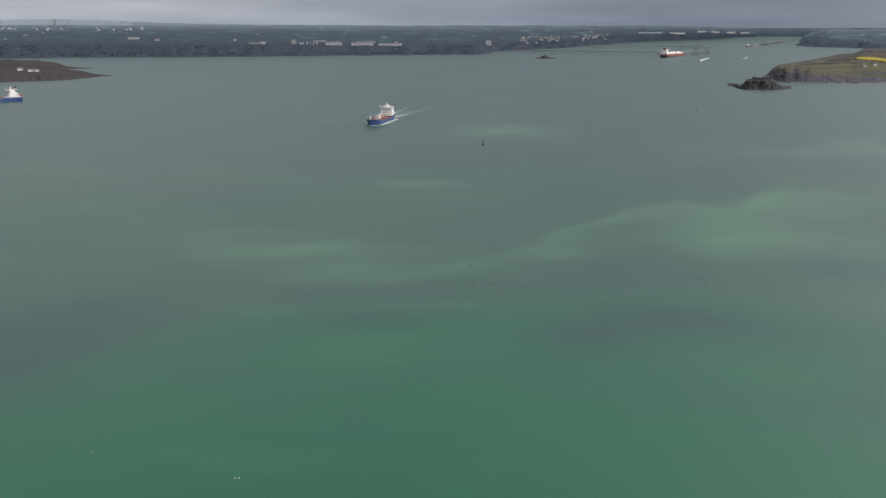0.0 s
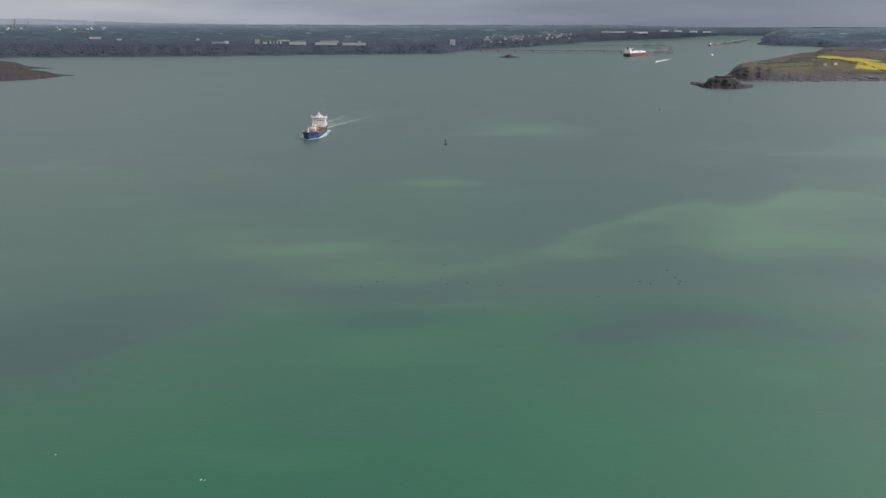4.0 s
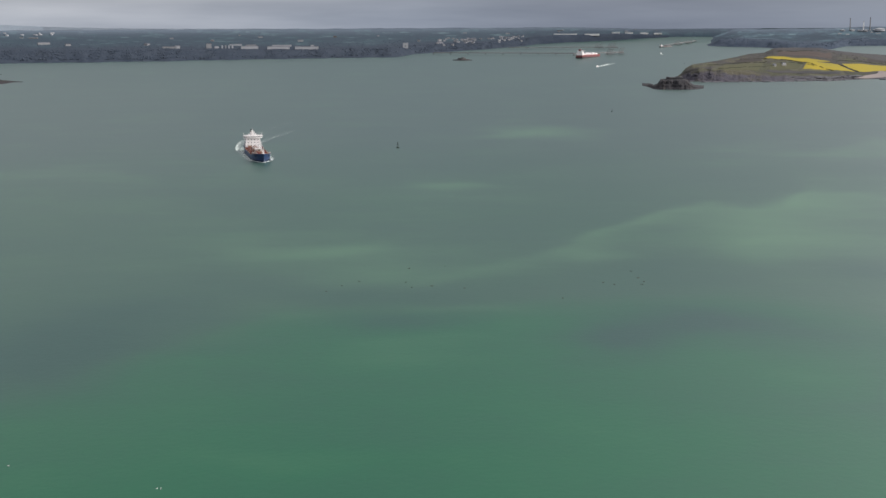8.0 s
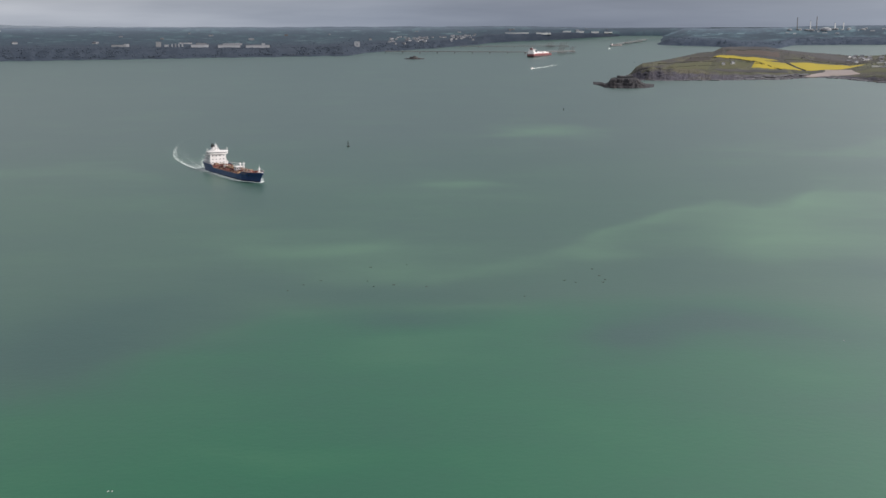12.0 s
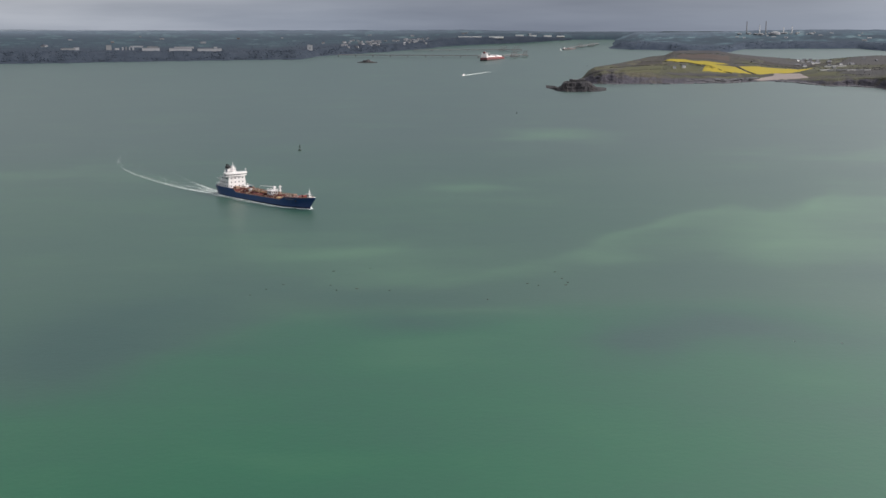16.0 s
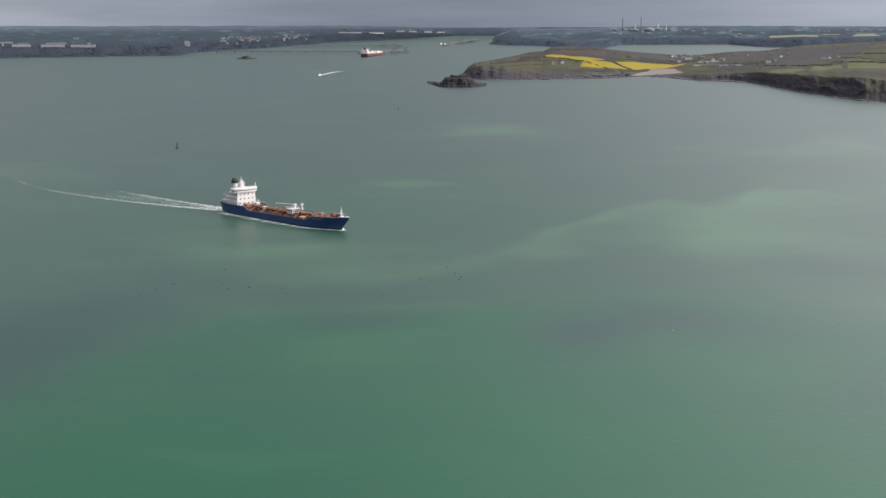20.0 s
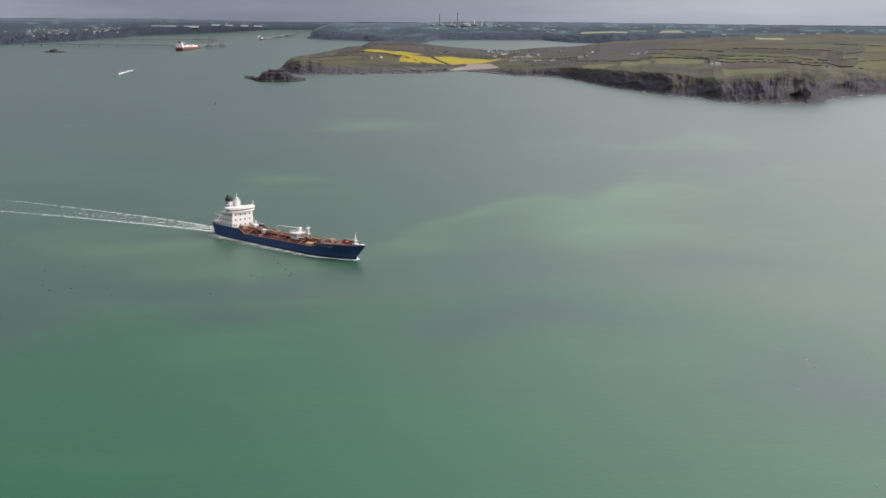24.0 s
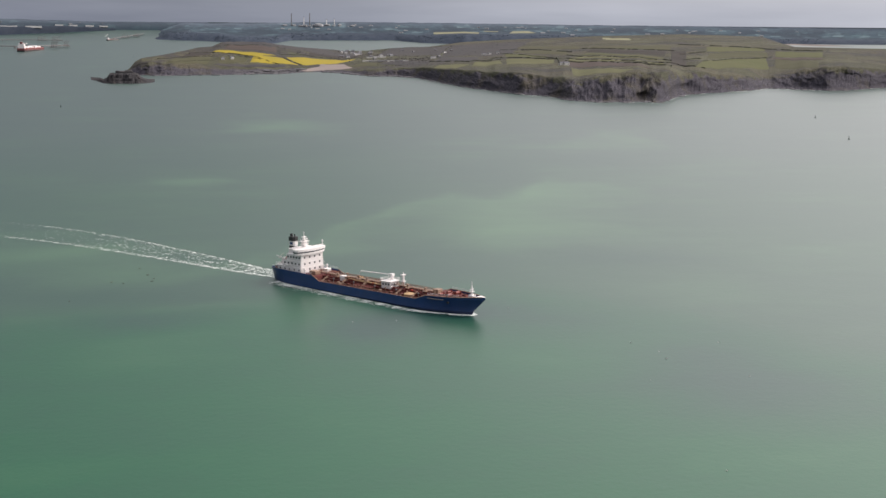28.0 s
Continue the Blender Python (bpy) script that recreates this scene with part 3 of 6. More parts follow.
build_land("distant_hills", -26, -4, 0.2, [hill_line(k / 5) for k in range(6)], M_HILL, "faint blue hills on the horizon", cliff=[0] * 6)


def valley_line(k):
    def line(az):
        return 13500 + 9000 * k, 4 + 66 * k ** 0.8 + fbm(az, k * 3, 11, 4) * 6
    return line


# the valley's painted haze grows row by row, down to -1
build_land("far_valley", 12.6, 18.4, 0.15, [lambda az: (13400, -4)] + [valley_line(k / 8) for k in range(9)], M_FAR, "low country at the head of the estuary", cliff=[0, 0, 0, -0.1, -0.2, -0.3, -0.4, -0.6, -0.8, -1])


# ---- ships ----
M_HULL = paint("hull_blue", (0.013, 0.048, 0.165), (0.02, 0.042, 0.10), 0.4, 0, 0.35)
M_BOOT = paint("boot_topping_navy", (0.010, 0.022, 0.07), None, 0.6)
M_WHITE = paint("white_ship_paint", (0.80, 0.77, 0.765), (0.64, 0.57, 0.53), 0.45, 0, 0.5)
M_DECK = paint("oxide_red_deck", (0.115, 0.014, 0.010), (0.032, 0.008, 0.008), 0.75, 0, 0.4, 0.2)
M_BUFF = paint("buff_pipe_paint", (0.31, 0.20, 0.14), (0.17, 0.09, 0.065), 0.55)
M_SAND = paint("tan_hatch_paint", (0.50, 0.33, 0.17), (0.34, 0.20, 0.10), 0.55)
M_BLACK = paint("soot_black", (0.018, 0.018, 0.02), (0.03, 0.028, 0.026), 0.5)
M_RED = paint("signal_red", (0.42, 0.035, 0.02), None, 0.45)
M_OXIDE = paint("red_oxide_fittings", (0.19, 0.03, 0.022), (0.11, 0.025, 0.02), 0.55)
M_STEEL = paint("grey_steel", (0.22, 0.22, 0.22), (0.14, 0.10, 0.08), 0.5, 0.4)
M_GLASS = Mat("dark_window_glass", 0.08, 0.0, 0.6).color((0.05, 0.055, 0.065)).m

DECKLINE = [(-20.5, 6.6), (-18, 7.8), (-14, 8.5), (-6, 8.75), (68, 8.75), (76, 8.5), (82, 7.7), (88, 6.2), (93, 4.3), (97, 2.5), (100, 0.95), (101, 0.12)]
WATERLINE = [(-20.5, 4.6), (-16, 6.6), (-10, 8.1), (0, 8.7), (66, 8.7), (74, 7.9), (82, 5.6), (88, 3.3), (92, 1.5), (94.5, 0.15), (101, 0.1)]
SHEER = [(-20.5, 6.5), (8.5, 6.2), (13, 3.8), (70, 3.8), (76, 6.0), (90, 6.4), (101, 7.1)]
DECKS = [(-20.5, 5.5), (9.5, 5.5), (10, 3.3), (72.9, 3.3), (73, 5.3), (101, 5.9)]


def hull_parts(root, blue, deck):
    xs = [-20.5, -19, -17, -14, -10, -5, 0, 4, 8.5, 9.5, 10, 11.5, 13, 18, 24, 30, 36, 42, 48, 54, 60, 66, 70, 72.9, 73, 74.5, 76, 79, 82, 85, 88, 90.5, 93, 95, 97, 98.5, 100, 101]
    bm, dk, bt = B(), B(), B()
    rings, drings, brings = [], [], []
    for x in xs:
        b, w, s, d = table(DECKLINE, x)[0], table(WATERLINE, x)[0], table(SHEER, x)[0], table(DECKS, x)[0]
        zw = 0.0 if x < 94.5 else (x - 94.5) / 6.5 * 6.2
        i = max(0.02, b - 0.3)
        half = [(w, zw + (0.1 if x < 94.5 else 0.0)), (w + (b - w) * 0.45, zw + (s - zw) * 0.5), (b, s), (i, s), (i, d)]
        ring = [(y, z) for y, z in half] + [(-y, z) for y, z in half[::-1]]
        rings.append([bm.verts.new((x, y, z)) for y, z in ring])
        drings.append([dk.verts.new((x, y, d)) for y in (i, -i)])
        sink = 1.0 if x < 94.5 else 0.0
        low = [(w, zw + 0.1 * sink), (w * 0.97, zw - 0.6 * sink), (w * 0.8, zw - 3.2 * sink), (0.01, zw - 4 * sink)]
        low += [(-y, z) for y, z in low[::-1]]
        brings.append([bt.verts.new((x, y, z)) for y, z in low])
    for m, rr, closed in ((bm, rings, False), (bt, brings, False), (dk, drings, False)):
        for p, q in zip(rr, rr[1:]):
            for j in range(len(p) - 1):
                if m is bm and j == 4:
                    continue
                m.faces.new((p[j], p[j + 1], q[j + 1], q[j]))
    bm.faces.new([rings[0][k] for k in (0, 1, 2, 7, 8, 9)])
    bt.faces.new(brings[0])
    for m in (bm, bt, dk):
        bmesh.ops.recalc_face_normals(m, faces=m.faces)
    for f in dk.faces:
        if f.normal.z < 0:
            f.normal_flip()
    part("hull", bm, blue, root, "dark blue welded hull with raised poop and forecastle")
    part("boot_topping", bt, M_BOOT, root)
    part("main_deck", dk, deck, root, "oxide red steel deck")


def window_mesh():
    me = bpy.data.meshes.new("window")
    bm = box(B(), -0.04, 0.04, -0.42, 0.42, -0.42, 0.42)
    bm.to_mesh(me)
    bm.free()
    me.materials.append(M_GLASS)
    return me


WINDOW = window_mesh()


def window(parent, x, y, z, turn=0.0, sy=1.0):
    o = new("window", WINDOW)
    o.parent = parent
    o.matrix_basis = Matrix.Translation((x, y, z)) @ Euler((0, 0, radians(turn))).to_matrix().to_4x4() @ Matrix.Diagonal((1, sy, 1, 1))


def railing(name, pts, parent, mat=None, h=1.05, step=2.2):
    """Pipe rail with stanchions along a line of points."""
    bm = B()
    for a, b in zip(pts, pts[1:]):
        a, b = Vector(a), Vector(b)
        for k in (h, h * 0.55):
            tube(bm, a + Vector((0, 0, k)), b + Vector((0, 0, k)), 0.05, n=4)
        n = max(1, int((b - a).length / step))
        for i in range(n + 1):
            p = a + (b - a) * (i / n)
            tube(bm, p, p + Vector((0, 0, h)), 0.045, n=4)
    return part(name, bm, mat or M_WHITE, parent)


def accommodation(root):
    # four tiers, the lower ones longer aft
    bm = B()
    box(bm, -15.5, 0.0, -7.4, 7.4, 5.4, 8.1, 0.12)
    box(bm, -11.6, 0.0, -7.2, 7.2, 8.1, 11.0, 0.1)
    box(bm, -9.6, 0.0, -7.0, 7.0, 11.0, 14.0, 0.1)
    house = part("accommodation_block", bm, M_WHITE, root, "white accommodation block with rows of small windows")
    for z, w, a in ((6.9, 7.42, -13.6), (9.7, 7.22, -10.6), (12.6, 7.02, -8.6)):
        for i in range(4):
            window(house, 0.02, -4.8 + i * 3.2, z)
        for s in (-1, 1):
            for i in range(5):
                window(house, a + i * (-1.2 - a) / 4, s * w, z, 90)
    for s in (-1, 1):
        part("side_deck", box(B(), -16.2, -12.2, min(s * 5.2, s * 8.0), max(s * 5.2, s * 8.0), 8.0, 8.2), M_WHITE, root)
        bm = B()
        for z in (8.2, 11.0):
            tube(bm, (-15.2, s * 6.6, z), (-12.4, s * 6.6, z + 2.8), 0.12, n=4)
            tube(bm, (-15.2, s * 5.9, z), (-12.4, s * 5.9, z + 2.8), 0.12, n=4)
        part("outside_stair", bm, M_WHITE, root)
    for x0, x1, y, z in ((-15.4, -11.7, 7.3, 8.1), (-11.5, -9.7, 7.1, 11.0)):
        part("boat_deck", box(B(), x0, x1, -y, y, z, z + 0.06), M_OXIDE, root, "oxide red boat deck")
        railing("boat_deck_rail", [(x0, -y, z), (x0, y, z)], root)
        for s in (-1, 1):
            railing("boat_deck_rail", [(x0, s * y, z), (x1, s * y, z)], root)
    for s in (-1, 1):
        bm = tube(B(), (-14.6, s * 4.6, 8.1), (-14.6, s * 4.6, 10.6), 0.4, n=8)
        tube(bm, (-14.6, s * 4.6, 10.4), (-14.0, s * 4.6, 10.9), 0.55, n=8)
        part("vent_cowl", bm, M_WHITE, root)
        bm = tube(B(), (-13.0, s * 6.6, 8.2), (-13.0, s * 6.6, 11.6), 0.16, n=6)
        tube(bm, (-13.0, s * 6.6, 11.5), (-16.2, s * 7.4, 12.4), 0.14, n=6)
        part("boat_davit", bm, M_WHITE, root)
        part("life_raft", tube(B(), (-9.5, s * 7.9, 8.8), (-7.9, s * 7.9, 8.8), 0.42, n=10), M_WHITE, root)
    # wheelhouse with curved front and wings
    bm = B()
    arc = [(2.8 * math.cos(a) - 1.5, 9.2 * math.sin(a)) for a in (-1.57, -1.2, -0.8, -0.4, 0, 0.4, 0.8, 1.2, 1.57)]
    prism(bm, [(-3.2, -9.2)] + arc + [(-3.2, 9.2)], 14.0, 14.9)
    prism(bm, [(-9.5, -5.8), (-3.0, -5.8), (-3.0, 5.8), (-9.5, 5.8)], 14.0, 16.2)
    part("wheelhouse", bm, M_WHITE, root, "white wheelhouse with wings out over the sides")
    bm = B()
    prism(bm, [(-3.1, -9.0)] + [(x - 0.15, y * 0.98) for x, y in arc] + [(-3.1, 9.0)], 14.9, 15.55)
    part("bridge_window_band", bm, M_GLASS, root, "dark raked bridge windows")
    bm = B()
    prism(bm, [(-4.0, -9.3)] + [(x + 0.35, y * 1.02) for x, y in arc] + [(-4.0, 9.3)], 15.55, 16.6)
    part("bridge_roof", bm, M_WHITE, root)
    for s in (-1, 1):
        part("wing_light_post", tube(tube(B(), (-2.0, s * 8.8, 16.5), (-2.0, s * 8.8, 18.4), 0.14), (-2.0, s * 8.8, 18.4), (-2.0, s * 8.8, 19.0), 0.36), M_WHITE, root)
    railing("monkey_island_rail", [(-1.0, -8.4, 16.6), (0.6, -5.4, 16.6), (1.3, 0, 16.6), (0.6, 5.4, 16.6), (-1.0, 8.4, 16.6)], root)
    # radar mast
    bm = B()
    tube(bm, (-5.2, 0, 16.2), (-5.2, 0, 21.2), 1.25, 0.6)
    tube(bm, (-5.2, -1.9, 18.4), (-5.2, 1.9, 18.4), 0.2)
    tube(bm, (-5.2, -1.4, 19.8), (-5.2, 1.4, 19.8), 0.18)
    tube(bm, (-5.2, 0, 21.2), (-5.2, 0, 23.6), 0.16)
    box(bm, -6.6, -3.8, -2.2, 2.2, 19.0, 19.25)
    box(bm, -5.9, -4.5, -1.1, 1.1, 21.0, 21.3)
    for y in (-2.1, 2.1):
        tube(bm, (-5.2, y, 19.2), (-5.2, y, 20.6), 0.1, n=5)
    box(bm, -6.4, -4.0, -1.4, 1.4, 17.4, 17.7)
    mast = part("radar_mast", bm, M_WHITE, root, "white radar mast with platforms and cross arms")
    for z, w in ((17.9, 1.9), (20.1, 1.3)):
        part("radar_scanner", box(B(), -4.4, -4.1, -w, w, z, z + 0.35), M_WHITE, mast)
    for y in (-3.2, 3.0):
        bm = B()
        bmesh.ops.create_icosphere(bm, subdivisions=2, radius=0.8, matrix=Matrix.Translation((-7.2, y, 17.2)))
        part("satellite_dome", bm, M_WHITE, root)
    # funnel
    casing = [(-13.8, -1.2), (-11.0, -1.55), (-10.4, -0.8), (-10.4, 0.8), (-11.0, 1.55), (-13.8, 1.2)]
    part("engine_casing", prism(B(), [(x, y * 1.8) for x, y in casing], 8.1, 13.4), M_WHITE, root)
    part("casing_ladder", box(B(), -10.35, -10.2, -0.3, 0.3, 11.1, 13.4), M_STEEL, root)
    fun = part("funnel", prism(B(), casing, 13.4, 16.4), M_BLACK, root, "black funnel with a broad white band")
    part("funnel_band", prism(B(), [(-12 + (x + 12) * 1.01, y * 1.01) for x, y in casing], 16.4, 18.7), M_WHITE, fun, "white funnel band")
    part("funnel_mark", box(B(), -12.9, -11.1, -1.62, 1.62, 17.1, 18.1), M_HULL, fun)
    part("funnel_top", prism(B(), [(-12 + (x + 12) * 1.12, y * 1.12) for x, y in casing], 18.7, 20.6), M_BLACK, fun)
    for x, y in ((-13.3, 0.6), (-12.4, -0.7), (-11.2, 0.2), (-13.0, -0.9)):
        part("exhaust_pipe", tube(B(), (x, y * 0.8, 20.4), (x - 0.4, y * 0.8, 21.9), 0.32), M_BLACK, fun)
    # aft: boat, winches, rails, ladders
    bm = B()
    bmesh.ops.create_uvsphere(bm, u_segments=12, v_segments=8, radius=1.0, matrix=Matrix.Translation((-18.0, 3.2, 8.2)) @ Euler((0, 0.5, 0)).to_matrix().to_4x4() @ Matrix.Diagonal((3.2, 1.15, 1.2, 1)))
    part("lifeboat", bm, M_RED, root, "enclosed orange-red lifeboat on its ramp")
    bm = B()
    for y in (2.3, 4.1):
        tube(bm, (-20.3, y, 6.0), (-15.6, y, 8.2), 0.18)
        tube(bm, (-16.0, y, 5.4), (-16.0, y, 8.0), 0.18)
    part("lifeboat_ramp", bm, M_WHITE, root)
    for y in (-4.5, -1.0):
        bm = B()
        tube(bm, (-18.2, y - 1, 6.2), (-18.2, y + 1, 6.2), 0.6, n=10)
        box(bm, -18.9, -17.5, y - 1.3, y - 1.0, 5.5, 6.9)
        part("mooring_winch", bm, M_OXIDE, root)
    for s in (-1, 1):
        railing("poop_rail", [(-19.5, s * 6.6, 6.5), (-16, s * 8.0, 6.5), (-6, s * 8.5, 6.4), (8, s * 8.55, 6.2)], root)
        railing("boat_deck_rail", [(-16.0, s * 7.9, 8.2), (0.3, s * 7.9, 8.2)], root)
        bm = B()
        tube(bm, (1.6, s * 6.0, 5.5), (0.4, s * 6.0, 8.1), 0.1, n=4)
        tube(bm, (1.6, s * 6.8, 5.5), (0.4, s * 6.8, 8.1), 0.1, n=4)
        for i in range(8):
            box(bm, 1.5 - i * 0.15, 1.7 - i * 0.15, s * 6.4 - 0.35, s * 6.4 + 0.35, 5.7 + i * 0.3, 5.75 + i * 0.3)
        part("ladder", bm, M_WHITE, root)
        bm = tube(B(), (2.4, s * 7.3, 5.5), (2.4, s * 7.3, 7.6), 0.35)
        bmesh.ops.create_icosphere(bm, subdivisions=1, radius=0.6, matrix=Matrix.Translation((2.4, s * 7.3, 7.8)))
        part("vent_cowl", bm, M_WHITE, root)


def cargo_deck(root):
    rnd = random.Random(4)
    # raised trunk along the middle and the walkway over it
    part("trunk_deck", box(B(), 11, 72, -3.4, 3.4, 3.2, 4.5, 0.15), M_DECK, root, "raised dark red trunk deck")
    bm = B()
    box(bm, 3, 74, -0.2, 1.1, 6.05, 6.2)
    for i in range(19):
        x = 5 + i * 3.75
        box(bm, x - 0.12, x + 0.12, -0.15, 0.0, 4.4, 6.05)
        box(bm, x - 0.12, x + 0.12, 0.9, 1.05, 4.4, 6.05)
    part("catwalk", bm, M_BUFF, root, "buff raised catwalk")
    for y in (-0.2, 1.1):
        railing("catwalk_rail", [(4, y, 6.2), (45, y, 6.2)], root, M_BUFF)
        railing("catwalk_rail", [(52, y, 6.2), (74, y, 6.2)], root, M_BUFF)
    # pipes along the deck
    for y, r, z, m in ((-2.7, 0.22, 5.1, M_DECK), (-2.1, 0.22, 5.1, M_DECK), (-1.5, 0.25, 5.2, M_DECK), (-0.9, 0.18, 5.0, M_BUFF), (1.7, 0.25, 5.1, M_DECK), (2.3, 0.2, 5.1, M_BUFF), (2.9, 0.22, 5.0, M_DECK)):
        x0, x1 = (9 if rnd.random() < 0.6 else 20), (72 if rnd.random() < 0.6 else 64)
        bm = tube(B(), (x0, y, z), (x1, y, z), r)
        for k in range(int((x1 - x0) / 6)):
            tube(bm, (x0 + 3 + 6 * k, y, z), (x0 + 3.3 + 6 * k, y, z), r * 1.6)
            box(bm, x0 + 2.6 + 6 * k, x0 + 2.8 + 6 * k, y - 0.1, y + 0.1, 4.4, z)
        part("cargo_pipe", bm, m, root)
    # transverse girders climbing from the rail to the trunk
    for x in (13.5, 25, 37, 58, 67):
        for s in (-1, 1):
            bm = B()
            for dx in (-0.35, 0.35):
                tube(bm, (x + dx, s * 8.4, 3.4), (x + dx, s * 3.4, 5.6), 0.13, n=5)
            for k in range(6):
                f = k / 5
                box(bm, x - 0.45, x + 0.45, s * (8.4 - 5 * f) - 0.06, s * (8.4 - 5 * f) + 0.06, 3.35 + 2.2 * f, 3.5 + 2.2 * f)
            part("gangway", bm, M_BUFF, root)
    for i in range(24):
        x = 15 + i * 2.35
        for s in (-1, 1):
            part("deck_stiffener", box(B(), x - 0.09, x + 0.09, min(s * 3.5, s * 8.3), max(s * 3.5, s * 8.3), 3.3, 3.62), M_DECK, root)
    # tank hatches, valves and vent masts
    for i in range(9):
        x = 16 + i * 6.3
        for s in (-1, 1):
            bm = tube(B(), (x, s * 5.6, 3.3), (x, s * 5.6, 4.2), 0.75, n=12)
            tube(bm, (x, s * 5.6, 4.2), (x, s * 5.6, 4.45), 0.85, 0.5, n=12)
            part("tank_hatch", bm, M_BUFF if i % 4 == 1 else M_DECK, root)
            bm = tube(B(), (x + 2.2, s * 4.6, 3.3), (x + 2.2, s * 4.6, 5.0), 0.16)
            tube(bm, (x + 2.2, s * 4.6, 5.0), (x + 2.2, s * 4.6, 5.4), 0.4)
            part("vent_valve", bm, M_BUFF if i % 2 else M_STEEL, root)
    for x, h in ((18, 2.4), (24, 3.2), (31, 3.0), (36, 2.6), (60, 2.8), (70, 2.6)):
        bm = tube(B(), (x, -1.6, 4.4), (x, -1.6, 4.4 + h), 0.28)
        tube(bm, (x, -1.6, 4.4 + h), (x, -1.6, 4.9 + h), 0.6)
        box(bm, x - 1.0, x + 1.0, -2.6, -0.6, 4.4 + h * 0.55, 4.6 + h * 0.55)
        part("vent_mast", bm, M_BUFF, root)
    for x0, x1, y0, y1, z, m in ((3.5, 7.5, -5.5, -2.2, 7.2, M_BUFF), (3.5, 6.5, 3.0, 6.0, 7.0, M_WHITE), (20.5, 23.5, -2.9, -0.5, 6.6, M_WHITE), (27, 30, 1.3, 3.2, 6.4, M_SAND)):
        part("deck_locker", box(B(), x0, x1, y0, y1, 4.4 if x0 > 10 else 5.5, z, 0.12), m, root)
    # manifold
    bm = B()
    for k in range(8):
        tube(bm, (33 + k * 1.5, -7.6, 4.6), (33 + k * 1.5, 7.6, 4.6), 0.2)
        for s in (-1, 1):
            tube(bm, (33 + k * 1.5, s * 7.5, 4.6), (33 + k * 1.5, s * 7.8, 4.6), 0.38)
    part("manifold", bm, M_DECK, root, "dark red cross pipes of the cargo manifold")
    for s in (-1, 1):
        part("drip_tray", box(B(), 32, 45, s * 7.0 - 0.9, s * 7.0 + 0.9, 3.6, 3.9), M_DECK, root)
    # white crane house and derrick amidships
    house = part("deck_house", box(B(), 46, 51.5, -3.2, 2.4, 4.4, 7.6, 0.15), M_WHITE, root, "white deck house amidships")
    for i in range(3):
        window(house, 47.2 + i * 1.6, -3.23, 6.4, 90)
    for i in range(3):
        window(house, 51.53, -2.2 + i * 1.6, 6.4)
    part("deck_house_platform", box(B(), 45.6, 52.0, -3.6, 2.8, 7.6, 7.75), M_WHITE, root)
    railing("deck_house_rail", [(45.7, -3.5, 7.75), (51.9, -3.5, 7.75), (51.9, 2.7, 7.75), (45.7, 2.7, 7.75), (45.7, -3.5, 7.75)], root)
    bm = tube(B(), (48.5, 1.2, 7.6), (48.5, 1.2, 9.8), 0.7)
    box(bm, 47.6, 49.4, 0.4, 2.0, 9.4, 10.4)
    crane = part("hose_crane", bm, M_WHITE, root, "white hose-handling crane")
    bm = B()
    for dy in (-0.3, 0.3):
        tube(bm, (48, 1.2 + dy, 9.9), (30, 1.2 + dy * 0.5, 9.3), 0.17)
    for k in range(9):
        tube(bm, (47 - k * 2, 0.9, 9.85 - 0.06 * k), (46 - k * 2, 1.5, 9.82 - 0.06 * k), 0.09, n=5)
    tube(bm, (30, 1.2, 9.4), (29, 1.2, 8.0), 0.14)
    part("crane_boom", bm, M_WHITE, crane)
    bm = tube(B(), (54.2, 2.2, 3.3), (54.2, 2.2, 10.4), 0.75, 0.45)
    box(bm, 53.3, 55.1, 1.3, 3.1, 7.4, 7.7)
    box(bm, 53.6, 54.8, 1.0, 3.4, 10.2, 10.6)
    tube(bm, (54.2, 2.2, 10.5), (54.2, 2.2, 11.7), 0.16)
    part("derrick_post", bm, M_WHITE, root)
    # tan pipes and dark valve clusters round the manifold
    for y, z, x0, x1 in ((-1.9, 5.75, 25, 46), (-2.5, 5.6, 29, 46), (1.9, 5.7, 22, 44)):
        bm = tube(B(), (x0, y, z), (x1, y, z), 0.2)
        tube(bm, (x0, y, z), (x0, y, 4.4), 0.2)
        tube(bm, (x1, y, z), (x1, y, 4.4), 0.2)
        part("tan_pipe", bm, M_SAND, root, "tan painted cargo pipe")
    for i in range(10):
        x, y = rnd.uniform(14, 70), rnd.uniform(-3.0, 3.0)
        bm = tube(B(), (x, y, 4.4), (x, y, 5.6), 0.14, n=6)
        tube(bm, (x - 0.4, y, 5.6), (x + 0.4, y, 5.6), 0.3, n=8)
        part("valve", bm, M_RED if i % 3 else M_BLACK, root)
    for s in (-1, 1):
        bm = B()
        for (x0, z0), (x1, z1) in (((8.5, 6.2), (13, 3.8)), ((70, 3.8), (76, 6.0)), ((76, 6.0), (84, 6.2)), ((84, 6.2), (91, 6.45)), ((91, 6.45), (96, 6.8)), ((96, 6.8), (100, 7.05))):
            tube(bm, (x0, s * (table(DECKLINE, x0)[0] - 0.12), z0 + 0.06), (x1, s * (table(DECKLINE, x1)[0] - 0.12), z1 + 0.06), 0.2, n=6)
        part("sheer_cap", bm, M_BUFF, root, "buff bulwark capping")
    # tan drum-shaped tank cover near the forecastle
    bm = tube(B(), (63.5, -4.6, 3.5), (63.5, -4.6, 4.4), 2.3, n=20)
    tube(bm, (63.5, -4.6, 4.4), (63.5, -4.6, 4.7), 2.5, 1.9, n=20)
    part("hose_platform", bm, M_SAND, root, "round tan platform")
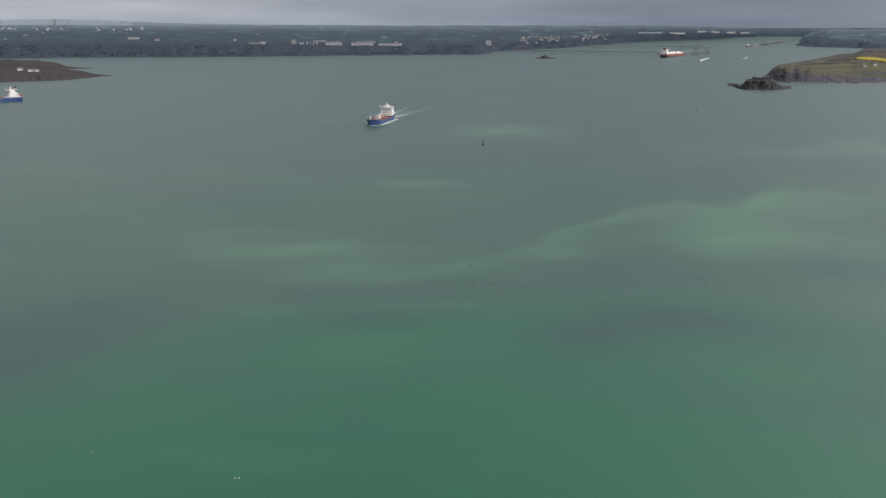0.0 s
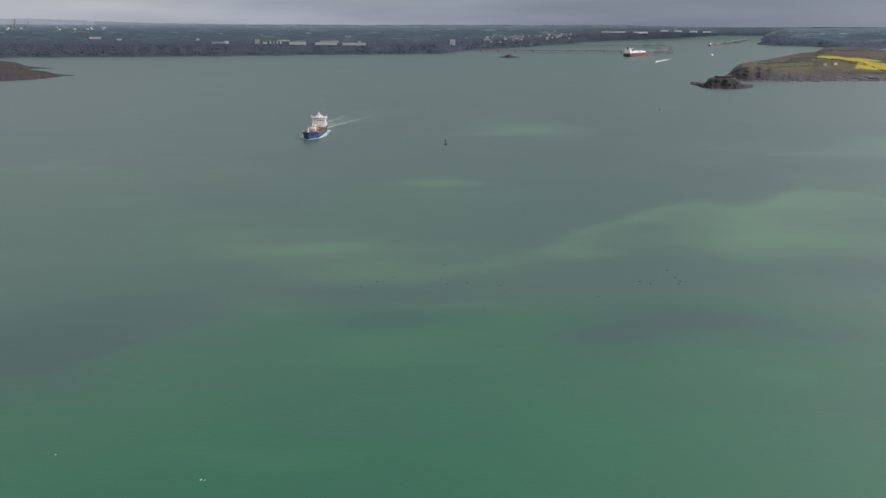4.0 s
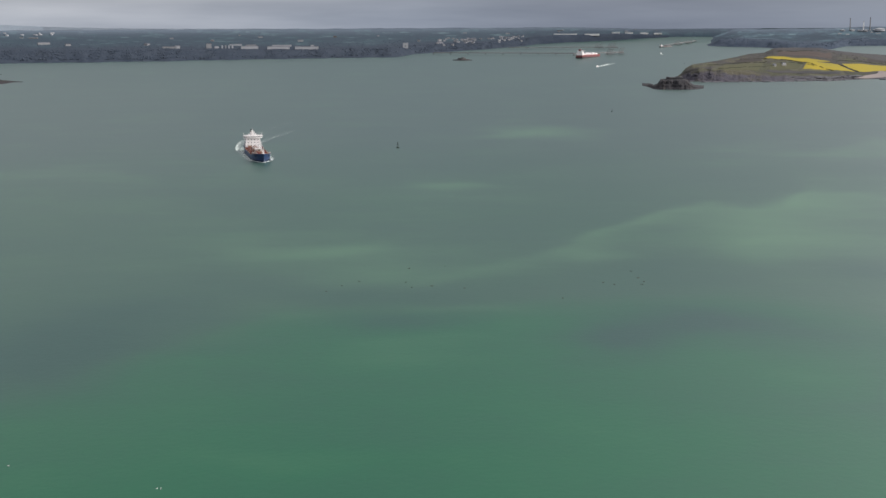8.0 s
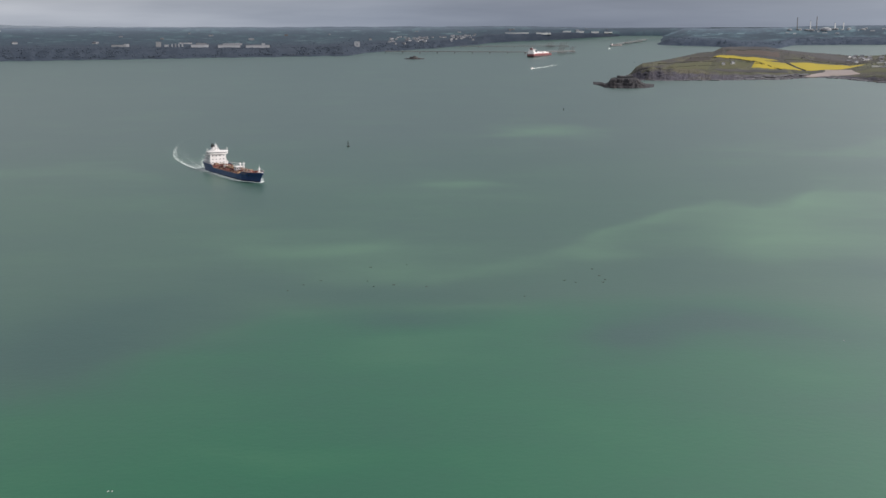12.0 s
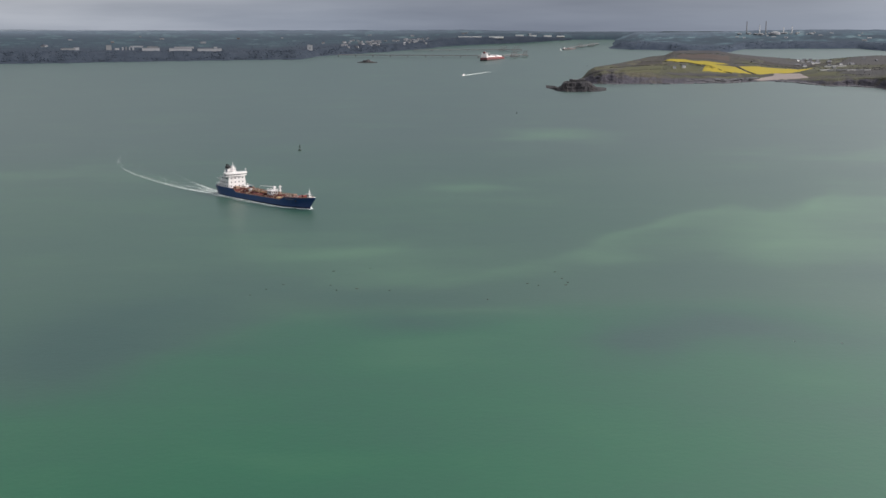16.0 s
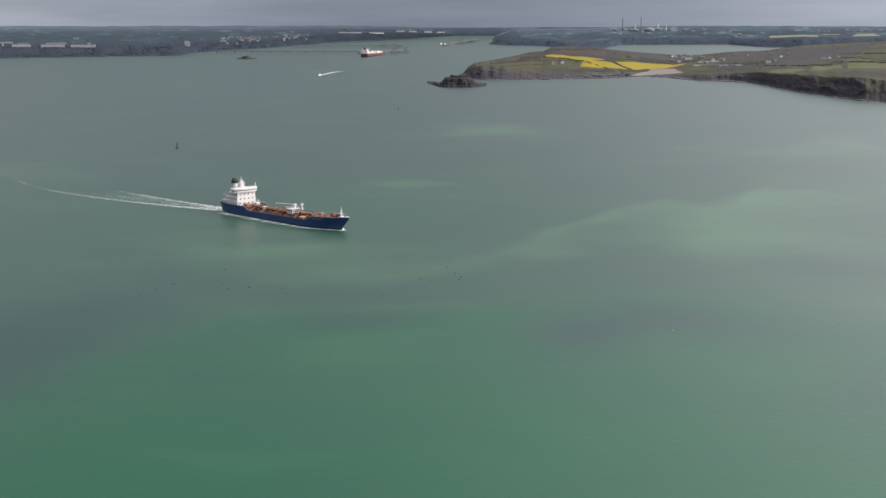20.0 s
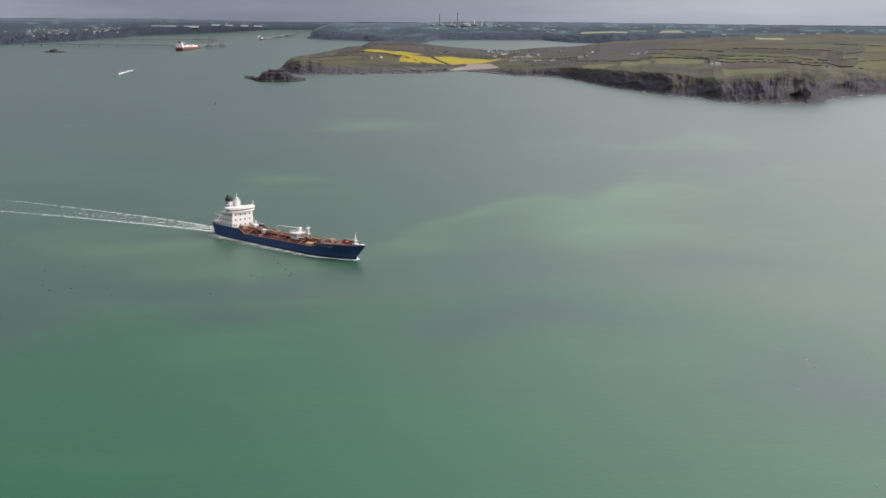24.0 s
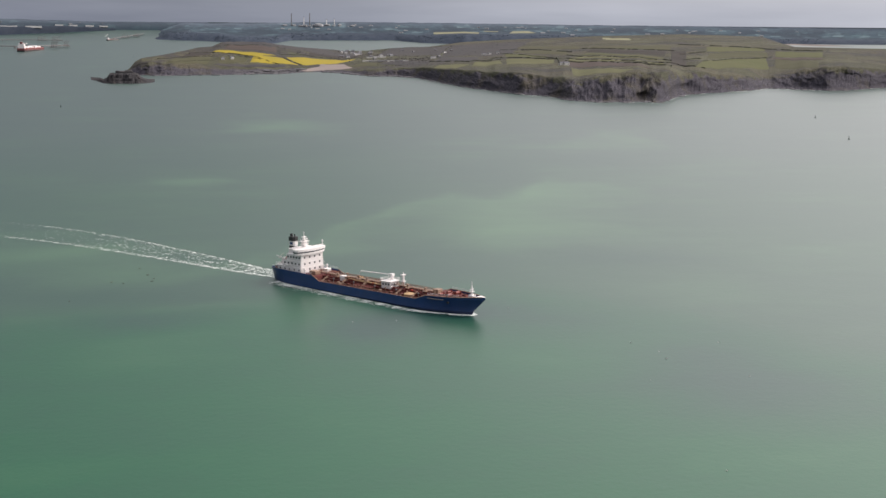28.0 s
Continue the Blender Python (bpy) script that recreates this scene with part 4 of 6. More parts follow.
    for s in (-1, 1):
        part("deck_edge_coaming", box(B(), 13, 70, s * 8.45 - 0.12, s * 8.45 + 0.12, 3.7, 4.0), M_BUFF, root, "buff deck edge")
        railing("deck_rail", [(13, s * 8.45, 3.9), (70, s * 8.45, 3.9)], root, M_BUFF)


def forecastle(root):
    for y in (-2.6, 2.6):
        bm = tube(B(), (84, y - 1.4, 6.3), (84, y + 1.4, 6.3), 0.75, n=12)
        box(bm, 83.1, 84.9, y - 1.7, y - 1.4, 5.4, 7.1)
        box(bm, 83.1, 84.9, y + 1.4, y + 1.7, 5.4, 7.1)
        part("windlass", bm, M_OXIDE, root, "red anchor windlass")
        bm = tube(B(), (79.5, y - 1.1, 6.1), (79.5, y + 1.1, 6.1), 0.55, n=10)
        box(bm, 78.7, 80.3, y + 1.1, y + 1.4, 5.4, 6.8)
        part("mooring_winch", bm, M_OXIDE, root)
        part("chain_stopper", box(B(), 88, 89.4, y * 0.6 - 0.4, y * 0.6 + 0.4, 5.4, 6.3), M_DECK, root)
        for x in (76.5, 87.0, 90.5):
            k = 1.0 if x < 80 else 0.55
            bm = B()
            for dx in (0, 0.8):
                tube(bm, (x + dx, y * 2.2 * k, 5.4), (x + dx, y * 2.2 * k, 6.3), 0.22)
            part("bollard", bm, M_BLACK if x > 80 else M_BUFF, root)
    bm = B()
    box(bm, 74.2, 77.0, -1.6, 1.6, 5.3, 7.4, 0.12)
    part("bosun_store", bm, M_BUFF, root)
    bm = tube(B(), (78, -5.0, 5.4), (78, -5.0, 8.0), 0.3)
    tube(bm, (78, -5.0, 8.0), (78, -5.0, 8.4), 0.75)
    part("vent_mast", bm, M_BUFF, root)
    bm = tube(B(), (94.0, 0, 5.8), (94.0, 0, 11.2), 0.6, 0.28)
    tube(bm, (94.0, 0, 11.2), (94.0, 0, 13.0), 0.12)
    tube(bm, (94.0, -1.3, 9.6), (94.0, 1.3, 9.6), 0.12)
    box(bm, 93.2, 94.8, -0.9, 0.9, 8.6, 8.8)
    box(bm, 93.0, 95.2, -1.2, 1.2, 5.8, 7.3)
    part("foremast", bm, M_WHITE, root, "white foremast with a light platform")
    for s in (-1, 1):
        railing("forecastle_rail", [(77, s * 8.2, 6.1), (84, s * 7.0, 6.2), (91, s * 4.9, 6.5)], root)
        bm = B()
        tube(bm, (86, s * 5.7, 3.9), (86, s * 6.3, 3.9), 0.55)
        part("anchor_pocket", bm, M_BLACK, root)
        # ship's name, not spelt out
        bm = B()
        for k in range(9):
            x = 77.0 + k * 0.85
            y0 = table(DECKLINE, x)[0]
            tube(bm, (x, s * (y0 + 0.02), 4.95), (x + 0.55, s * (table(DECKLINE, x + 0.55)[0] + 0.02), 4.95), 0.24, n=4)
        part("name_bars", bm, M_STEEL, root, "pale bars of lettering")
    part("bow_cap", prism(B(), [(97.5, -2.1), (101.3, 0), (97.5, 2.1), (97.2, 0)], 6.9, 7.15), M_WHITE, root)


def build_tanker():
    root = tagged(new("chemical_tanker"), "blue-hulled chemical tanker with red decks and white aft superstructure under way", "ship")
    hull_parts(root, M_HULL, M_DECK)
    accommodation(root)
    cargo_deck(root)
    forecastle(root)
    return root


TANKER = build_tanker()
COURSE = [(0, -72.7, 1561.3, 189.1), (2, -89.0, 1474.4, 186.9), (3.5, -98.6, 1407.0, 184.0), (6, -107.0, 1290.0, 176.0), (7, -108.0, 1245.2, 173.2), (9, -103.7, 1161.9, 165.8), (10, -98.4, 1119.5, 161.3), (12, -80.6, 1040.1, 156.2), (15, -40.4, 933.7, 149.2), (18, 19.0, 844.9, 146.8), (21, 84.8, 758.6, 150.1), (24, 151.1, 664.0, 156.2), (28, 216.3, 512.5, 158.5)]


def course(t):
    """Place and heading of the tanker at a time, also before the start."""
    if t < 0:
        x, y, h = course(0)
        return x - 8.3 * t, y - 46.0 * t, h + 0.3 * -t
    rows = COURSE
    i = max(k for k in range(len(rows) - 1) if rows[k][0] <= t)
    p1, p2 = rows[i], rows[i + 1]
    p0 = rows[i - 1] if i else tuple(2 * a - b for a, b in zip(p1, p2))
    p3 = rows[i + 2] if i + 2 < len(rows) else tuple(2 * a - b for a, b in zip(p2, p1))
    d = p2[0] - p1[0]
    u = (t - p1[0]) / d
    out = []
    for j in (1, 2, 3):
        m1, m2 = (p2[j] - p0[j]) / (p2[0] - p0[0]) * d, (p3[j] - p1[j]) / (p3[0] - p1[0]) * d
        out.append((2 * u ** 3 - 3 * u ** 2 + 1) * p1[j] + (u ** 3 - 2 * u ** 2 + u) * m1 + (-2 * u ** 3 + 3 * u ** 2) * p2[j] + (u ** 3 - u ** 2) * m2)
    return tuple(out)


# a second tanker of the same kind lies at anchor
ANCHORED = tagged(copy_thing(TANKER, pose(*place(-19.6, 2040), 0, 0, 90 - 232)), "blue-hulled tanker with white superstructure lying at anchor", "ship")

ANCHORED.scale = (1.08, 1.08, 1.08)

# ---- foam ----
M_FOAM = paint("sea_foam", (0.72, 0.75, 0.72), (0.5, 0.56, 0.52), 0.8, 0, 0.8)


def flecks(bm, spots, rnd):
    """Thin irregular cushions of foam: spots are x, y, length, width."""
    for x, y, a, b in spots:
        n, t0 = 6, rnd.random() * 6.28
        ring = []
        for k in range(n):
            t = t0 + k * 6.283 / n
            f = 0.6 + 0.6 * rnd.random()
            ring.append((x + math.cos(t) * a * f, y + math.sin(t) * b * f))
        lo = [bm.verts.new((p, q, 0.03)) for p, q in ring]
        top = bm.verts.new((x, y, 0.03 + 0.12 * min(a, b) + 0.05))
        for k in range(n):
            bm.faces.new((lo[k], lo[(k + 1) % n], top))
    return bm


WAKE = tagged(new("wake"), "white foam wake trailing behind the tanker", "wake")
WAKE_LAGS = [0.1 + 0.19 * i for i in range(60)]
WAKE_BITS = []
for lag in WAKE_LAGS:
    rnd = random.Random(int(lag * 1000))
    f = lag / 11.5
    half = min(20, 4 + 29 * f ** 0.75)
    for s in (-1, 1):
        spots = []
        n = int((38 if s < 0 else 34) * (1 - 0.92 * f) ** (2.2 if s < 0 else 2.9))
        if fbm(lag * 0.8, s * 4.0, 3, 2) < -0.12 and f > 0.35:
            n //= 3
        for i in range(n):
            spots.append((rnd.uniform(-4.8, 4.8), s * (half - abs(rnd.gauss(0, 1.1 + 2.0 * f)) + 0.5), rnd.uniform(0.4, 1.5), rnd.uniform(0.08, 0.22) * (1.25 - 0.5 * f)))
        for i in range(int(80 * max(0, 1 - 2.9 * f))):
            y = s * rnd.uniform(0, half)
            if fbm(lag * 9, y * 0.35, 6, 3) > -0.05:
                spots.append((rnd.uniform(-4.8, 4.8), y, rnd.uniform(0.4, 1.3), rnd.uniform(0.08, 0.2)))
        for i in range(int(8 * max(0, 1 - 1.1 * f))):
            spots.append((rnd.uniform(-4.8, 4.8), s * rnd.uniform(0, half), rnd.uniform(0.4, 1.2), rnd.uniform(0.05, 0.12)))
        WAKE_BITS.append((tagged(part("foam_patch", flecks(B(), spots, rnd), M_FOAM, WAKE), kind="stuff"), lag, s))

rnd = random.Random(7)
spots = []
for s in (-1, 1):
    for i in range(1900):
        u = rnd.random() ** 1.2
        x = 95.0 - 112 * u
        w = table(WATERLINE, x)[0]
        if x < 86 and fbm(x * 0.13, s * 3.0, 2, 3) < -0.04 and rnd.random() > 0.3:
            continue
        spots.append((x, s * (w + 0.5 + abs(rnd.gauss(1.1 * smooth(92, 70, x), 0.4 + 1.9 * smooth(95, 40, x)))), rnd.uniform(0.5, 1.7), rnd.uniform(0.05, 0.12)))
    for i in range(260):
        k = rnd.random()
        spots.append((95.5 - 9 * k, s * (0.5 + 5.2 * k + rnd.gauss(0, 0.5)), rnd.uniform(0.25, 0.7), rnd.uniform(0.2, 0.5)))
BOW_WAVE = new("bow_wave", mesh_of("bow_wave", [], [], M_FOAM))
bm = flecks(B(), spots, rnd)
bm.to_mesh(BOW_WAVE.data)
bm.free()
tagged(BOW_WAVE, "white bow wave and foam along the tanker's waterline", "wave", kind="stuff")

# surf at the foot of the cliffs
rnd = random.Random(12)
bm = B()
for i in range(800):
    az = rnd.uniform(28.5, 53)
    if fbm(az * 3.1, 8.8, 1, 3) < 0.06 - 0.3 * smooth(38, 44, az):
        continue
    r = head_shore(az)[0] - abs(rnd.gauss(0, 5)) - 1
    c = place(az, r, 0.06)
    a, b = rnd.uniform(0.6, 2.2), rnd.uniform(0.4, 1.2)
    ring = [bm.verts.new((c.x + math.cos(k * 1.05) * a, c.y + math.sin(k * 1.05) * b, c.z)) for k in range(6)]
    top = bm.verts.new((c.x, c.y, c.z + 0.3))
    for k in range(6):
        bm.faces.new((ring[k], ring[(k + 1) % 6], top))
SURF = new("surf", mesh_of("surf", [], [], M_FOAM))
bm.to_mesh(SURF.data)
bm.free()
tagged(SURF, "white surf breaking at the foot of the cliffs", "surf", kind="stuff")

# ---- headland: fields, hedges, beach, houses ----
def crop(name, c, d, row=0.0):
    m = Mat(name, 0.95, 0.0, 0.1)
    v = m.coord("Object")
    k = m.ramp(m.noise(v, 0.012, 4, 0.6), (0.35, (0, 0, 0)), (0.65, (1, 1, 1)))
    col = m.mix(k, c, d)
    col = m.mix(m.math("MULTIPLY", m.noise(v, 0.2, 4, 0.7), 0.45), col, tuple(x * 0.6 for x in c))
    return m.color(col).bump(m.noise(v, 0.6, 3), 0.5, 0.3).m


M_RAPE = crop("flowering_rape", (0.30, 0.232, 0.03), (0.255, 0.21, 0.042))
M_RAPE2 = crop("pale_crop", (0.25, 0.24, 0.15), (0.20, 0.20, 0.14))
M_GREEN = crop("young_corn", (0.086, 0.093, 0.044), (0.099, 0.098, 0.050))
M_OLIVE = crop("rough_pasture", (0.071, 0.072, 0.042), (0.084, 0.079, 0.049))
M_PALE = crop("dry_pasture", (0.122, 0.120, 0.062), (0.100, 0.100, 0.056))
M_BROWN = crop("ploughed_soil", (0.085, 0.066, 0.060), (0.068, 0.056, 0.050))
M_SANDY = crop("wet_sand", (0.27, 0.225, 0.21), (0.21, 0.18, 0.17))
M_SCRUB = crop("brown_scrub", (0.052, 0.045, 0.041), (0.042, 0.038, 0.036))
M_HEDGE = crop("hedge_leaves", (0.038, 0.040, 0.030), (0.050, 0.049, 0.037))
M_WALL = paint("white_render", (0.74, 0.72, 0.70), (0.55, 0.52, 0.48), 0.8, 0, 0.4)
M_SLATE = paint("grey_slate", (0.10, 0.10, 0.115), None, 0.6)
M_STONE = paint("weathered_stone", (0.20, 0.17, 0.16), (0.11, 0.10, 0.10), 0.9)
M_CLAD = paint("pale_cladding", (0.38, 0.38, 0.40), (0.30, 0.29, 0.30), 0.6)
M_DULL = paint("weathered_render", (0.26, 0.26, 0.27), (0.2, 0.2, 0.2), 0.8)


def drape(name, a, b, c, d, mat, parent, lift=0.5, n=18, label="", ground=head_z):
    """A patch over the land between four corners (azimuth, range), front left, front right, back right, back left."""
    verts, faces = [], []
    for i in range(n + 1):
        for j in range(n + 1):
            u, v = i / n, j / n
            az = (a[0] * (1 - u) + b[0] * u) * (1 - v) + (d[0] * (1 - u) + c[0] * u) * v
            r = (a[1] * (1 - u) + b[1] * u) * (1 - v) + (d[1] * (1 - u) + c[1] * u) * v
            edge = min(u, v, 1 - u, 1 - v)
            r += fbm(az * 2.0, r * 0.004, 1, 3) * 14
            if ground is head_z:
                r = max(r, head_top(az)[0] + 6 + 12 * v)
            verts.append(place(az, r, ground(az, r) + lift - (1.4 if edge == 0 else 0)))
    k = n + 1
    for i in range(n):
        for j in range(n):
            faces.append((i * k + j, (i + 1) * k + j, (i + 1) * k + j + 1, i * k + j + 1))
    ob = new(name, mesh_of(name, verts, faces, mat, True))
    ob.parent = parent
    return tagged(ob, label)


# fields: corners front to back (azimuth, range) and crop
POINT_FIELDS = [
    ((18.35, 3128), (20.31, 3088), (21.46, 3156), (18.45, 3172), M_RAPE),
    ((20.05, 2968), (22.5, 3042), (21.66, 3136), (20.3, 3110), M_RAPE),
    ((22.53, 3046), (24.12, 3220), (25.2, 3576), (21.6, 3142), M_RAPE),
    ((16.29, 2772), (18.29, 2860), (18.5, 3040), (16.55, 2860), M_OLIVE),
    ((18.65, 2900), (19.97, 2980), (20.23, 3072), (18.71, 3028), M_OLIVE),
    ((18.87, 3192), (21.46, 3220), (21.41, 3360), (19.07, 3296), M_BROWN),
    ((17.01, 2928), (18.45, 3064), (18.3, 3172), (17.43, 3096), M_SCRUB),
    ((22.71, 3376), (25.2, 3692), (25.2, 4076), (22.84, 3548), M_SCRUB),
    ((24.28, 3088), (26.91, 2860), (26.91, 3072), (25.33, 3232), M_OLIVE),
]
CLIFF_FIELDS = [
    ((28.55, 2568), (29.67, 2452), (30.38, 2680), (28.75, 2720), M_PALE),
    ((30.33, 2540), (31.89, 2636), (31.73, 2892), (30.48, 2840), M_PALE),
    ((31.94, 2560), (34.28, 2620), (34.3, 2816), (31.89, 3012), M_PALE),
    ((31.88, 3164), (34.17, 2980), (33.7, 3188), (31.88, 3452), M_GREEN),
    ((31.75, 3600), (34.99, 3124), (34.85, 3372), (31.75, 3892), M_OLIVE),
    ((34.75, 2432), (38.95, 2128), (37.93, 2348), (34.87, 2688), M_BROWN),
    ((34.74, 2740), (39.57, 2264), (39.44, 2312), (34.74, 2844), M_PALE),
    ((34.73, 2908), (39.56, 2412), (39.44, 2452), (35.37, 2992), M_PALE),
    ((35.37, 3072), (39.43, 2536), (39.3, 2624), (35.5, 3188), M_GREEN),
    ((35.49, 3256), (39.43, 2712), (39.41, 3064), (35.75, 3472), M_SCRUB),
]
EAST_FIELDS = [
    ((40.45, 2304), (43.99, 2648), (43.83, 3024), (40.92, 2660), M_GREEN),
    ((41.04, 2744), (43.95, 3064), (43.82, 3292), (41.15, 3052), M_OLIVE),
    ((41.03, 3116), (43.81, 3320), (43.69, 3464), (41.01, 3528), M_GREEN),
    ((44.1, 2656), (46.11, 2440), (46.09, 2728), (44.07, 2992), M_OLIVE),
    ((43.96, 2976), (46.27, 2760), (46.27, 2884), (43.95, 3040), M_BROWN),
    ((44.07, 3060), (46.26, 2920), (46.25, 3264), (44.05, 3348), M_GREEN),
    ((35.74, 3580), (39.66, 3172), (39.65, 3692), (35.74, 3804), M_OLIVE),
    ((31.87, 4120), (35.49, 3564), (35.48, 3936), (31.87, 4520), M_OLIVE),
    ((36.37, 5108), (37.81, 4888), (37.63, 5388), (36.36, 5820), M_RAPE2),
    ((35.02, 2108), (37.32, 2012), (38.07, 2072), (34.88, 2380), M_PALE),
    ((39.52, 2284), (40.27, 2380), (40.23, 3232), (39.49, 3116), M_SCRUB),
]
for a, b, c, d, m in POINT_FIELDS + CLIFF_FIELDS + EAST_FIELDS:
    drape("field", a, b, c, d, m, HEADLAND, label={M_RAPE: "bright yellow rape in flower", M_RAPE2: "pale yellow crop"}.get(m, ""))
M_THICKET = crop("dark_thicket", (0.056, 0.054, 0.057), (0.072, 0.067, 0.066))
for a, b, c, d in (((25.8, 3640), (29.0, 3560), (29.6, 5600), (26.6, 4600)), ((28.9, 3380), (32.4, 3330), (33.2, 5600), (29.5, 5600)), ((22.9, 3480), (25.0, 3780), (25.2, 4150), (22.6, 3760)), ((25.9, 3020), (28.3, 2830), (28.6, 3150), (26.3, 3160)), ((19.6, 3330), (21.4, 3350), (22.6, 3560), (20.0, 3400)), ((28.6, 3000), (30.6, 2860), (30.8, 3250), (28.9, 3400)), ((18.3, 2870), (21.9, 2960), (21.8, 2995), (18.6, 2905)), ((18.75, 3320), (21.2, 3310), (21.6, 3440), (18.95, 3380)), ((21.4, 3340), (23.4, 3560), (23.9, 4050), (21.8, 3460))):
    drape("thicket", a, b, c, d, M_THICKET, HEADLAND, 0.8, 16, "dark brown thicket of gorse and bare scrub")
drape("beach", (21.95, 2900), (24.95, 2975), (24.5, 3215), (22.6, 3105), M_SANDY, HEADLAND, 0.6, 20, "pale pink sandy beach", lambda az, r: min(head_z(az, r), max(0.0, (r - head_shore(az)[0]) / head_shore(az)[2]) * 3.4))


def hedge(points, h=1.3, w=1.3):
    """A ragged hedgerow over the headland, from (azimuth, range) to the next."""
    verts, faces = [], []
    for (a0, r0), (a1, r1) in zip(points, points[1:]):
        n = max(4, int((abs(a1 - a0) * r0 * 0.01745 + abs(r1 - r0)) / 7))
        for i in range(n + 1):
            u = i / n
            az, r = a0 + (a1 - a0) * u, r0 + (r1 - r0) * u
            r += fbm(az * 2.0, r * 0.004, 1, 3) * 14
            z = head_z(az, r)
            p = place(az, r, z)
            hh = h * (0.7 + 0.5 * noise.random()) if fbm(az * 5, r * 0.01, 3, 2) > -0.22 else 0.1
            ww = w * (0.7 + 0.5 * noise.random())
            sx, sy = (ww, 0) if abs(r1 - r0) > 60 else (0, ww)
            base = len(verts)
            verts += [(p.x - sx, p.y - sy, p.z - 0.4), (p.x - sx * 0.7, p.y - sy * 0.7, p.z + hh * 0.7), (p.x, p.y, p.z + hh), (p.x + sx * 0.7, p.y + sy * 0.7, p.z + hh * 0.7), (p.x + sx, p.y + sy, p.z - 0.4)]
            if i:
                for k in range(4):
                    faces.append((base - 5 + k, base - 4 + k, base + 1 + k, base + k))
    ob = new("hedgerow", mesh_of("hedgerow", verts, faces, M_HEDGE))
    return tagged(ob, "dark ragged hedgerow between fields", "hedge", "hedgerows")


CLIFF_HEDGES = [
   [(31.72, 3504), (32.66, 3260), (34.3, 2928)],
   [(31.72, 3980), (33.43, 3748), (34.98, 3332)],
   [(34.73, 3080), (36.78, 2780), (38.81, 2536), (39.56, 2492)],
   [(34.48, 2888), (36.78, 2588), (38.56, 2368), (39.82, 2384), (41.07, 2356)],
   [(34.74, 2716), (37.81, 2364), (39.57, 2252)],
   [(34.37, 2888), (34.49, 2580)],
   [(39.79, 2900), (41.03, 3080)],
   [(40.1, 2636), (40.84, 2732)],
   [(39.77, 3816), (41.75, 3584), (43.69, 3432), (46.24, 3356)],
   [(31.75, 3076), (34.35, 2852)],
   [(35.49, 3592), (39.66, 3128)],
   [(40.92, 2620), (43.95, 3040)],
   [(30.32, 2908), (31.73, 2956)],
   [(28.09, 3060), (30.32, 2864), (31.75, 3124)],
]
POINT_HEDGES = [
   [(18.81, 3040), (19.84, 3068), (20.62, 3040)],
   [(18.45, 3120), (20.31, 3080), (21.45, 3000)],
   [(21.66, 3136), (22.5, 3052)],
   [(15.99, 2836), (18.55, 3048)],
   [(16.49, 2792), (18.55, 2956)],
   [(21.46, 3176), (25.2, 3644)],
   [(18.97, 3284), (20.63, 3336), (21.46, 3372)],
   [(17.42, 3048), (18.55, 3136)],
]
for line in CLIFF_HEDGES:
    hedge(line, 1.9, 2.2)
for line in POINT_HEDGES:
    hedge(line, 1.5, 1.8)


def building(name, az, r, z, turn, size, roof, wall=None, top=None, label="", category="house", group="", windows=0, gable=True):
    """A block with a pitched or flat roof; size: length, depth, height of the walls, height of the roof."""
    l, d, h, rh = size
    root = tagged(new(name), label, category, group)
    root.matrix_basis = spot(az, r, z - 0.5, turn)
    walls = part("wall", box(B(), -l / 2, l / 2, -d / 2, d / 2, -2.0, h + 0.5), wall or M_WALL, root)
    bm = B()
    if gable:
        e = 0.4
        vs = [bm.verts.new(p) for p in ((-l / 2 - e, -d / 2 - e, h + 0.5), (l / 2 + e, -d / 2 - e, h + 0.5), (l / 2 + e, d / 2 + e, h + 0.5), (-l / 2 - e, d / 2 + e, h + 0.5), (-l / 2 - e, 0, h + 0.5 + rh), (l / 2 + e, 0, h + 0.5 + rh))]
        for f in ((0, 1, 5, 4), (2, 3, 4, 5), (1, 2, 5), (3, 0, 4), (3, 2, 1, 0)):
            bm.faces.new([vs[i] for i in f])
    else:
        box(bm, -l / 2 - 0.5, l / 2 + 0.5, -d / 2 - 0.5, d / 2 + 0.5, h + 0.5, h + 0.5 + rh)
    part("roof", bm, roof, root)
    if windows:
        for i in range(windows):
            x = -l / 2 + l * (i + 0.5) / windows
            part("window", box(B(), x - 0.6, x + 0.6, -d / 2 - 0.06, -d / 2 + 0.1, h * 0.35, h * 0.35 + 1.3), M_GLASS, walls)
        part("chimney", box(B(), l * 0.36, l * 0.36 + 1.0, -0.5, 0.5, h + rh * 0.5, h + rh + 1.6), M_STONE, root)
    return root


house = partial(building, "house", category="house", group="houses", windows=3, label="white rendered house with a slate roof")
for az, r, l, t in ((18.91, 2980, 9, 10), (19.32, 3004, 10, -8), (30.97, 3504, 15, 20), (31.2, 3530, 10, -10), (34.54, 2508, 11, 5), (34.77, 2500, 14, 4), (31.6, 3560, 8, 12), (34.65, 2525, 7, 60)):
    house(az, r, head_z(az, r), t, (l * 0.8, 7, 3.6, 2.6), M_SLATE)
rnd = random.Random(21)
for i in range(34):
    az, r = (rnd.uniform(24.3, 25.7), rnd.uniform(3650, 4250)) if i < 22 else (rnd.uniform(25.6, 29.5), rnd.uniform(3300, 4300))
    house(az, r, head_z(az, r), rnd.uniform(-30, 30), (rnd.uniform(7, 14), 6, 3.4, 2.4), M_SLATE, rnd.choice((M_WALL, M_DULL, M_STONE)))
